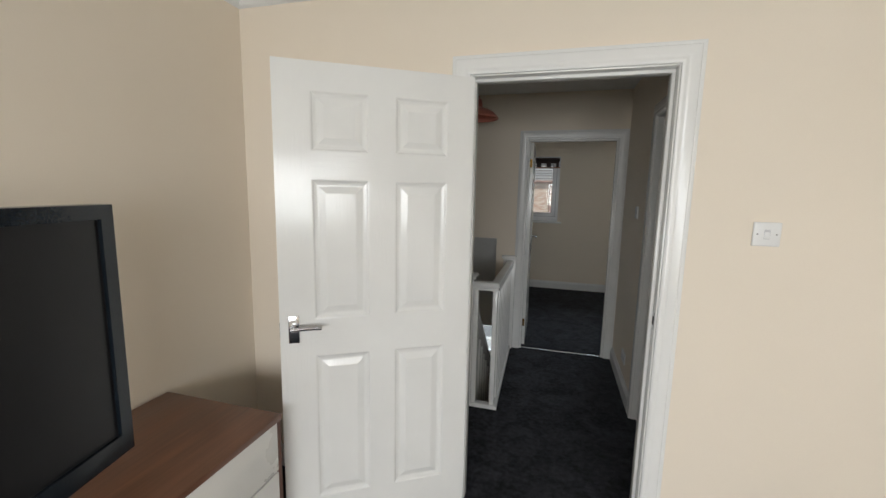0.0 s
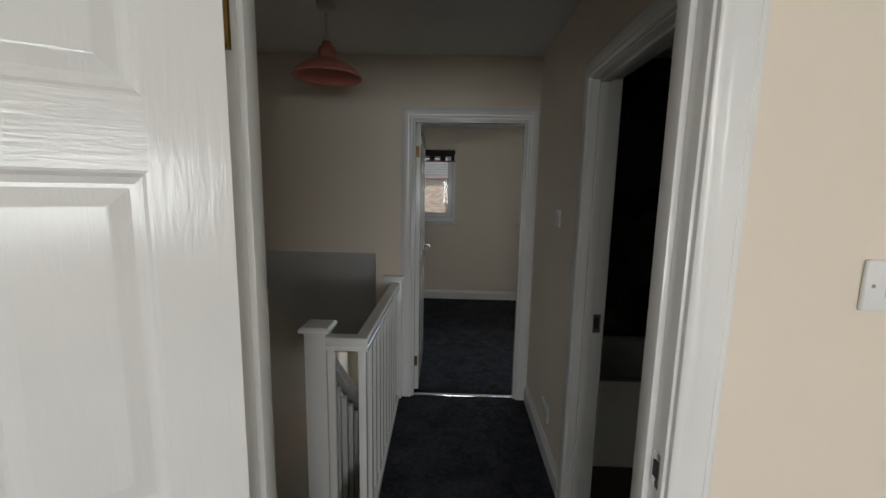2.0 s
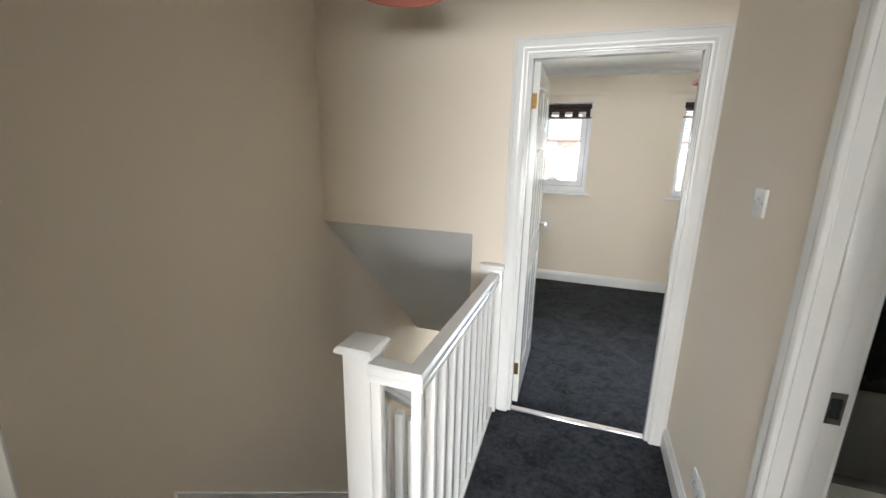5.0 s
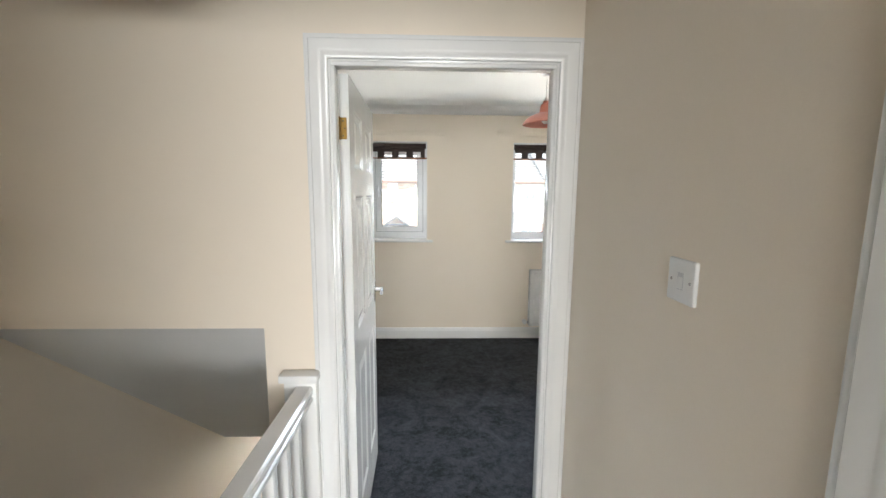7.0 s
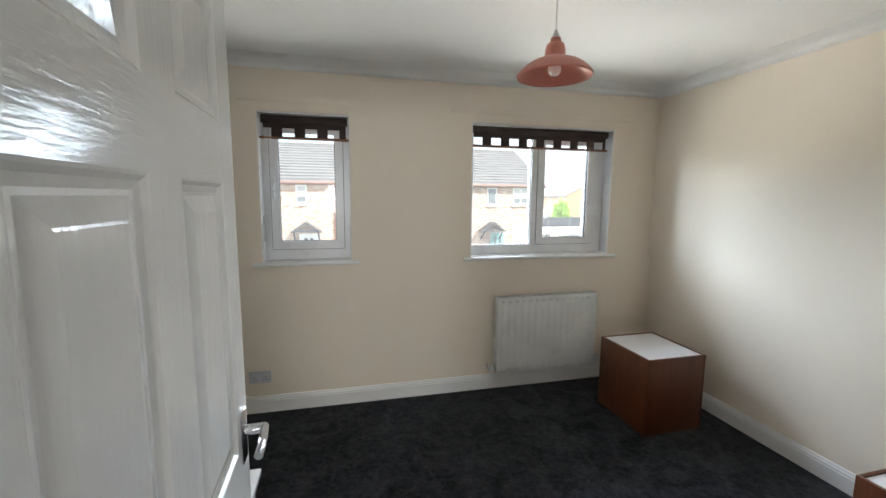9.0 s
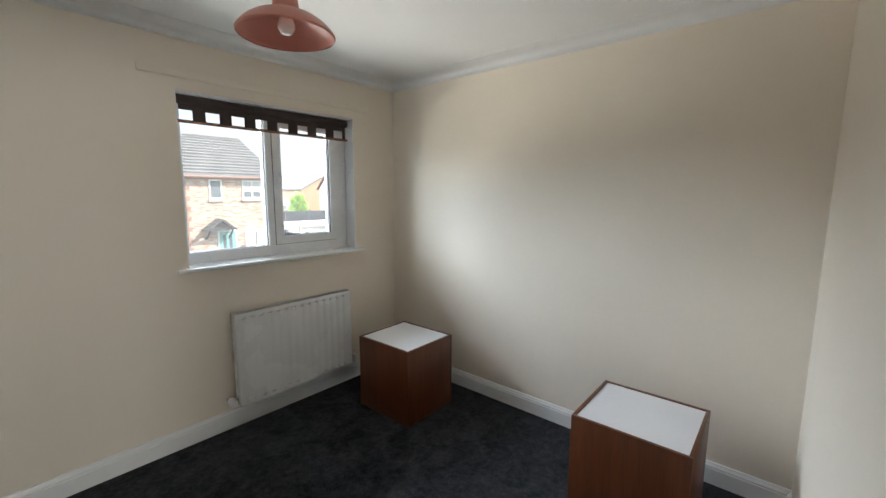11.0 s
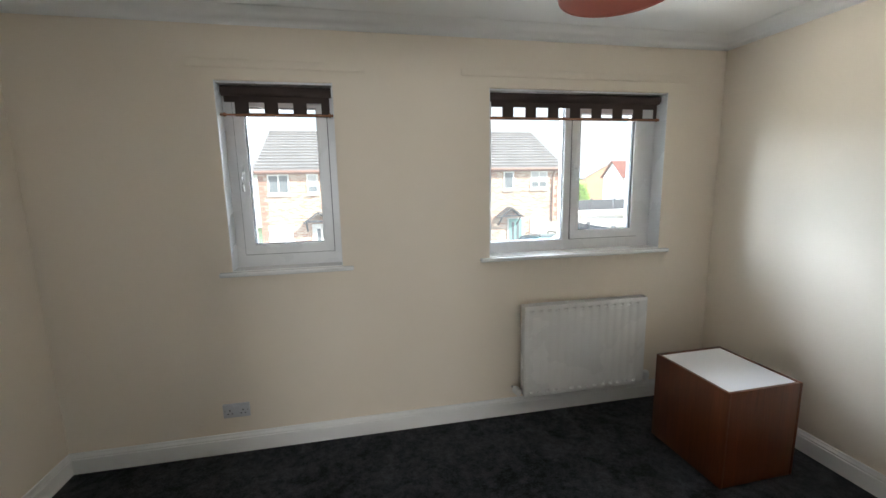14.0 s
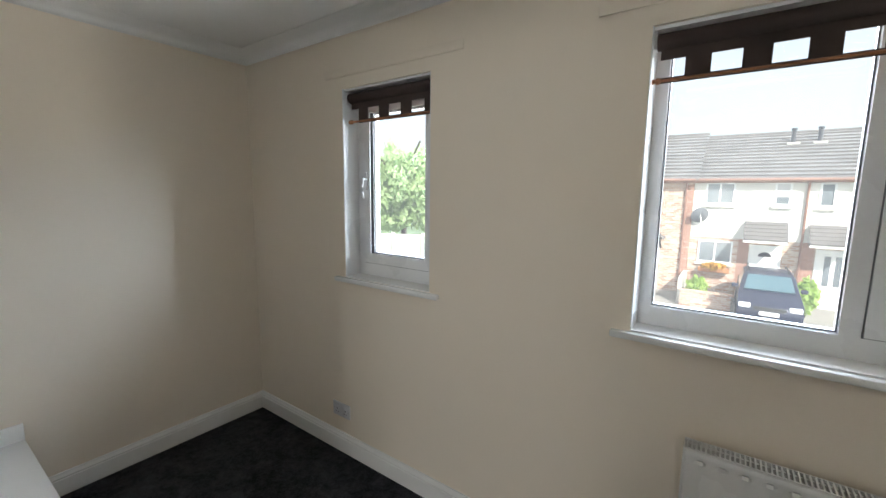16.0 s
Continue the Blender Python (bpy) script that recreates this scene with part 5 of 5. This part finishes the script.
part("trough", boxes((-0.5, -0.12, 0, 0.5, 0.12, 0.16)), TERRACOTTA, win_box)


# ---- parked cars ----
def parked_car(m, paint, label):
    ob = thing("parked_car", m, label, "car", "parked cars")
    side = [(-1.95, 0.32), (-2.02, 0.48), (-2.0, 0.66), (-1.86, 0.80), (-1.02, 0.95), (-0.42, 1.38), (0.05, 1.47), (0.85, 1.46), (1.45, 1.34), (1.86, 0.98), (1.98, 0.86), (1.98, 0.34)]
    bm = bmesh.new()
    rows = []
    for wx, inset in ((-0.86, 0.10), (-0.80, 0.0), (0.80, 0.0), (0.86, 0.10)):
        row = []
        for y, z in side:
            k = max(0.0, (z - 0.9) / 0.55)
            row.append(bm.verts.new((wx * (1 - 0.20 * k), y * (1 - 0.02 * (inset > 0)), z - (0.03 if inset and z > 1 else 0))))
        rows.append(row)
    for a, b in zip(rows, rows[1:]):
        for i in range(len(side)):
            bm.faces.new((a[i], a[(i + 1) % len(side)], b[(i + 1) % len(side)], b[i]))
    bm.faces.new(rows[0]), bm.faces.new(rows[-1])
    body = part("body", bm, paint, ob, smooth=50)
    part("windscreen", quad_slab([(-0.70, -0.98, 0.99), (0.70, -0.98, 0.99), (0.60, -0.45, 1.365), (-0.60, -0.45, 1.365)], (0, -0.025, 0.03)), CARGLASS, body)
    part("rear_window", quad_slab([(-0.58, 1.50, 1.32), (0.58, 1.50, 1.32), (0.66, 1.84, 1.02), (-0.66, 1.84, 1.02)], (0, 0.02, 0.02)), CARGLASS, body)
    for s in (-1, 1):
        part("side_window", quad_slab([(s * 0.815, -0.75, 1.0), (s * 0.815, 1.55, 1.02), (s * 0.72, 1.25, 1.36), (s * 0.715, -0.25, 1.36)], (s * 0.02, 0, 0)), CARGLASS, body)
        part("headlight", box(bmesh.new(), s * 0.66 - 0.17, -2.02, 0.62, s * 0.66 + 0.17, -1.80, 0.76, bevel=0.04), LAMPLENS, body, "clear headlamp")
        part("mirror", box(bmesh.new(), s * 0.96 - 0.10, -0.80, 0.98, s * 0.96 + 0.10, -0.68, 1.10, bevel=0.03), paint, body)
        for y in (-1.25, 1.25):
            w = part("wheel", lathe(bmesh.new(), [(0.20, -0.09), (0.30, -0.10), (0.31, -0.06), (0.31, 0.06), (0.30, 0.10), (0.20, 0.09)], 24, (s * 0.80, y, 0.31), "x"), RUBBER, ob, "black tyre")
            part("rim", lathe(bmesh.new(), [(0.20, -0.105), (0.20, 0.105)], 20, (s * 0.80, y, 0.31), "x"), STEEL, w)
    part("number_plate", boxes((-0.26, -2.045, 0.46, 0.26, -2.018, 0.57)), PLASTIC, body, "white number plate")
    part("grille", boxes((-0.42, -2.03, 0.60, 0.42, -2.00, 0.70)), DARKMETAL, body)
    for s in (-1, 1):
        part("roof_rail", tube(bmesh.new(), [(s * 0.58, -0.1, 1.46), (s * 0.58, 0.0, 1.51), (s * 0.58, 1.1, 1.51), (s * 0.58, 1.25, 1.43)], 0.02, 6), DARKMETAL, body)
    return ob


def quad_slab(pts, d):
    bm = bmesh.new()
    d = Vector(d)
    a = [bm.verts.new(Vector(p) - d) for p in pts]
    b = [bm.verts.new(Vector(p) + d) for p in pts]
    for i in range(4):
        bm.faces.new((a[i], a[(i + 1) % 4], b[(i + 1) % 4], b[i]))
    bm.faces.new(a), bm.faces.new(b)
    return bm


parked_car(pose(2.50, 21.75, GZ + 0.05) @ Matrix.Diagonal((0.88, 1, 1, 1)), NAVY, "navy blue hatchback parked on the drive")
parked_car(pose(8.55, 20.6, GZ + 0.05, 0, 0, 6), TEALCAR, "teal hatchback parked on the drive")


# ---- plants ----
def leaves(bm, centre, radii, count, size, rng, hollow_core=0.45):
    c = Vector(centre)
    for _ in range(count):
        d = Vector((rng.gauss(0, 1), rng.gauss(0, 1), rng.gauss(0, 1))).normalized()
        r = hollow_core + (1 - hollow_core) * rng.random() ** 0.6
        lump = 0.78 + 0.34 * noise.noise(Vector((d.x * 2.1 + c.x, d.y * 2.1 + c.y, d.z * 2.1)))
        p = c + Vector((d.x * radii[0], d.y * radii[1], d.z * radii[2])) * r * lump
        q = Euler((rng.random() * 6.3, rng.random() * 6.3, rng.random() * 6.3)).to_quaternion()
        s = size * (0.6 + 0.8 * rng.random())
        vs = [bm.verts.new(p + q @ Vector(v) * s) for v in ((-0.5, -0.28, 0), (0.5, -0.2, 0.12), (0.62, 0.2, 0.0), (-0.42, 0.3, 0.1))]
        bm.faces.new(vs)
    return bm


def tree(x, y, h, r, mat, label, count, size, seed):
    rng = random.Random(seed)
    ob = thing("tree", pose(x, y, GZ - 0.04), label, "tree", "trees")
    bm = tube(bmesh.new(), [(0, 0, 0), (0.06, 0.02, h * 0.25), (0.02, -0.05, h * 0.55), (0.0, 0.0, h * 0.8)], 0.10 + r * 0.03, 8)
    for k in range(6):
        a = k * 1.05 + rng.random()
        z = h * (0.3 + 0.08 * k)
        tube(bm, [(0, 0, z), (0.4 * r * math.cos(a), 0.4 * r * math.sin(a), z + 0.22 * r), (0.75 * r * math.cos(a), 0.75 * r * math.sin(a), z + 0.5 * r)], 0.04 + r * 0.008, 6)
    part("trunk", bm, BARK, ob, "brown bark trunk and limbs")
    bm = bmesh.new()
    leaves(bm, (0, 0, h * 0.58), (r, r, h * 0.42), count, size, rng)
    for k in range(7):
        a = rng.random() * 6.3
        leaves(bm, (0.6 * r * math.cos(a), 0.6 * r * math.sin(a), h * (0.30 + 0.5 * rng.random())), (r * 0.5, r * 0.5, h * 0.16), count // 9, size, rng, 0.2)
    part("crown", bm, mat, ob, "leafy crown", smooth=None)
    return ob


def bush(x, y, z, r, h, mat, label, seed, category="bush"):
    ob = thing("bush", pose(x, y, z), label, category, "bushes")
    rng = random.Random(seed)
    part("foliage", leaves(bmesh.new(), (0, 0, h * 0.5), (r, r, h * 0.55), 900, 0.13, rng, 0.3), mat, ob, smooth=None)
    part("stem", tube(bmesh.new(), [(0, 0, 0), (0.03, 0, h * 0.3), (0, 0.02, h * 0.6)], 0.04, 6), BARK, ob)


bush(0.55, 22.2, GZ + 0.04, 0.42, 1.05, LEAFBRIGHT, "bright yellow-green garden shrub", 3)
bush(3.55, 22.3, GZ + 0.04, 0.40, 1.35, LEAFBRIGHT, "bright yellow-green garden shrub", 4)
for k in range(5):
    bush(-18.6 + 0.62 * k, 34.6 + 0.05 * k, GZ - 0.04, 0.55, 2.35, LEAFBRIGHT, "clipped bright green garden hedge", 40 + k, "hedge")
bush(0.96, 23.86, -1.22, 0.42, 0.18, FLOWER, "orange flowers in the window trough", 5, "flowers")
tree(-15.6, 24.6, 7.4, 3.3, LEAFPALE, "pale green broadleaf street tree", 8000, 0.30, 11)
tree(24.5, 46.0, 4.05, 1.1, LEAFBRIGHT, "bright green rounded garden tree", 2200, 0.26, 12)
for k, (x, y, h) in enumerate(((-33, 62, 9.2), (-28, 64, 8.2), (-23.5, 63, 9.0), (-19, 66, 7.6), (-40, 60, 10.5), (-46, 56, 11.0), (-52, 52, 10.0), (-35, 47, 7.6), (-41, 44, 8.0))):
    tree(x, y, h, 3.4, LEAF if k % 3 else LEAFPALE, "green broadleaf tree behind the houses", 1500, 0.62, 20 + k)


# ---- fences and walls ----
def panel_fence(name, x0, y0, x1, y1, n, h, mat, label, post_mat):
    ob = thing(name, pose(x0, y0, GZ, 0, 0, math.degrees(math.atan2(y1 - y0, x1 - x0))), label, "fence")
    L = math.hypot(x1 - x0, y1 - y0) / n
    for k in range(n + 1):
        part("post", boxes((k * L - 0.06, -0.06, -0.05, k * L + 0.06, 0.06, h + 0.10)), post_mat, ob)
    for k in range(n):
        p = part("fence_panel", boxes((k * L + 0.06, -0.02, h - 0.06, (k + 1) * L - 0.06, 0.03, h), (k * L + 0.06, 0.012, 0.25, (k + 1) * L - 0.06, 0.03, 0.33)), mat, ob)
        m = int((L - 0.14) / 0.14)
        for j in range(m):
            part("slat", boxes((k * L + 0.065 + j * 0.14, -0.012 + 0.006 * (j % 2), 0.08, k * L + 0.197 + j * 0.14, 0.010, h - 0.062)), mat, p)


panel_fence("fence", -13.6, 30.0, -11.0, 30.0, 2, 2.05, GREYFENCE, "pale weathered panel fence beside the side road", CONCRETE)
panel_fence("fence", -10.9, 30.0, -6.6, 30.0, 3, 2.25, FENCEWOOD, "orange stained panel fence between concrete posts", CONCRETE)
panel_fence("fence", -7.6, 22.2, -4.1, 23.2, 2, 1.75, GREYFENCE, "pale weathered panel fence beside the house", CONCRETE)
panel_fence("fence", 10.06, 22.0, 10.25, 16.9, 3, 1.98, DARKFENCE, "dark stained panel fence beside the drive", DARKFENCE)
panel_fence("fence", 8.75, 22.1, 9.95, 22.1, 1, 1.98, GREYFENCE, "weathered panel fence beside the brick house", CONCRETE)
panel_fence("fence", 10.9, 24.6, 13.4, 26.6, 2, 1.85, GREYFENCE, "weathered panel fence behind the brick house", CONCRETE)
panel_fence("fence", 18.6, 40.0, 25.5, 40.0, 4, 1.85, FENCEWOOD, "orange and dark panel fence in the distance", DARKFENCE)
panel_fence("fence", -17.2, 20.6, -12.4, 22.6, 3, 1.6, GREYFENCE, "pale weathered panel fence below the street tree", CONCRETE)
solo("garden_wall", boxes((0.1, 21.6, GZ, 1.60, 21.8, GZ + 0.55), (0.06, 21.57, GZ + 0.551, 1.64, 21.83, GZ + 0.60)), BRICK, "low brick garden wall with coping", "wall")
solo("white_step_wall", boxes((-0.02, 21.9, GZ, 0.12, 23.8, GZ + 0.95)), CONCRETE, "white painted dwarf wall between the houses", "wall")
solo("boundary_wall", boxes((12.6, 27.0, GZ, 24.0, 27.2, -1.02), (12.6, 26.97, -1.019, 24.0, 27.23, -0.94)), RENDERED, "long white rendered boundary wall", "wall")
panel_fence("fence", 13.4, 31.5, 24.5, 31.5, 6, 2.45, DARKFENCE, "tall dark stained panel fence behind the garages", DARKFENCE)


# ---- garages and farther houses ----
gar = thing("garage_block", pose(16.6, 27.9, GZ), "white flat-roofed garage block", "garage")
part("wall", boxes((-2.4, 0, 0, 6.4, 3, 1.62)), RENDERED, gar)
part("roof", boxes((-2.6, -0.25, 1.621, 6.6, 3.2, 1.76)), CONCRETE, gar)
for k in range(3):
    part("garage_door", boxes((-2.1 + k * 2.8, -0.03, 0.05, 0.2 + k * 2.8, -0.002, 1.5)), PVC, gar)


def plain_house(m, w, d, eave, ridge, wall_mat, roof_mat, label, axis, wins):
    """A farther house. axis 'x': ridge along x; 'y': the gable faces the street."""
    ob = thing("distant_house", m, label, "house", "distant houses")
    bm = bmesh.new()
    if axis == "x":
        p = [(0, 0), (d, 0), (d, eave), (d / 2, ridge), (0, eave)]
        ends = [[bm.verts.new((x, y, z)) for y, z in p] for x in (0, w)]
    else:
        p = [(0, 0), (w, 0), (w, eave), (w / 2, ridge), (0, eave)]
        ends = [[bm.verts.new((x, y, z)) for x, z in p] for y in (0, d)]
    for i in range(5):
        bm.faces.new((ends[0][i], ends[0][(i + 1) % 5], ends[1][(i + 1) % 5], ends[1][i]))
    bm.faces.new(ends[0]), bm.faces.new(ends[1])
    part("wall", bm, wall_mat, ob, smooth=None)
    bm = bmesh.new()
    half = (d if axis == "x" else w) / 2
    for s in (-1, 1):
        for k in range(9):
            a, b = k / 9, min((k + 1.2) / 9, 1)
            q = [(half - s * (half + 0.3) * (1 - a), eave - 0.14 + (ridge - eave + 0.22) * a + 0.10), (half - s * (half + 0.3) * (1 - b), eave - 0.14 + (ridge - eave + 0.22) * b + 0.05),
                 (half - s * (half + 0.3) * (1 - b), eave - 0.14 + (ridge - eave + 0.22) * b), (half - s * (half + 0.3) * (1 - a), eave - 0.14 + (ridge - eave + 0.22) * a)]
            ends = [[bm.verts.new((e, u, z) if axis == "x" else (u, e, z)) for u, z in q] for e in (-0.2, (w if axis == "x" else d) + 0.2)]
            for i in range(4):
                bm.faces.new((ends[0][i], ends[0][(i + 1) % 4], ends[1][(i + 1) % 4], ends[1][i]))
            bm.faces.new(ends[0]), bm.faces.new(ends[1])
    part("roof", bm, roof_mat, ob, smooth=None)
    for x0, x1, z0, z1 in wins:
        wd = part("window", slab_with_holes(bmesh.new(), (x0, x1), (z0, z1), [(x0 + 0.07, x1 - 0.07, z0 + 0.07, z1 - 0.07)], lambda u, v, dd: (u, dd, v), -0.05, 0.02), PVC, ob, smooth=None)
        part("pane", boxes((x0 + 0.04, -0.03, z0 + 0.04, x1 - 0.04, -0.015, z1 - 0.04)), DARKGLASS, wd)
    return ob


plain_house(pose(-21.8, 45, GZ), 6.2, 9, 5.2, 6.5, RENDERED, ROOFTILE, "white rendered house with its gable to the street", "y", [(2.5, 3.5, 3.6, 4.6), (2.7, 3.6, 1.0, 2.1)])
plain_house(pose(-15.55, 45.6, GZ), 9.5, 8, 5.1, 6.45, RENDERED, ROOFTILE, "white rendered house with grey tiled roof", "x", [(1.2, 2.2, 3.5, 4.5), (5.0, 6.2, 3.5, 4.5)])
plain_house(pose(-31.0, 46, GZ), 9.0, 8, 4.7, 6.1, RENDERED, ROOFTILE, "white rendered house with grey tiled roof", "x", [(1.2, 2.2, 3.3, 4.3), (6.0, 7.0, 3.3, 4.3)])
plain_house(pose(24.5, 60, GZ), 15.0, 9, 4.25, 5.9, REDBRICK, ROOFTILE, "red brick terrace with grey roof", "x", [(1.5 + 2.3 * k, 2.5 + 2.3 * k, 2.7, 3.7) for k in range(6)])
plain_house(pose(27.5, 50, GZ), 6.4, 11, 4.2, 5.75, ORANGEBRICK, ROOFTILE, "orange brick house with its gable to the street", "y", [(4.6, 5.4, 2.7, 3.7)])
plain_house(pose(25.1, 39.5, GZ), 7.5, 3, 4.2, 5.6, RENDERED, ROOFRED, "pale rendered house with red tiled roof", "x", [(0.8, 1.8, 2.6, 3.7), (3.6, 4.6, 2.6, 3.7)])
plain_house(pose(39.0, 52, GZ), 12.0, 9, 4.4, 6.0, REDBRICK, ROOFTILE, "red brick house with grey roof", "x", [(1.5, 2.6, 2.7, 3.7), (6.0, 7.1, 2.7, 3.7)])
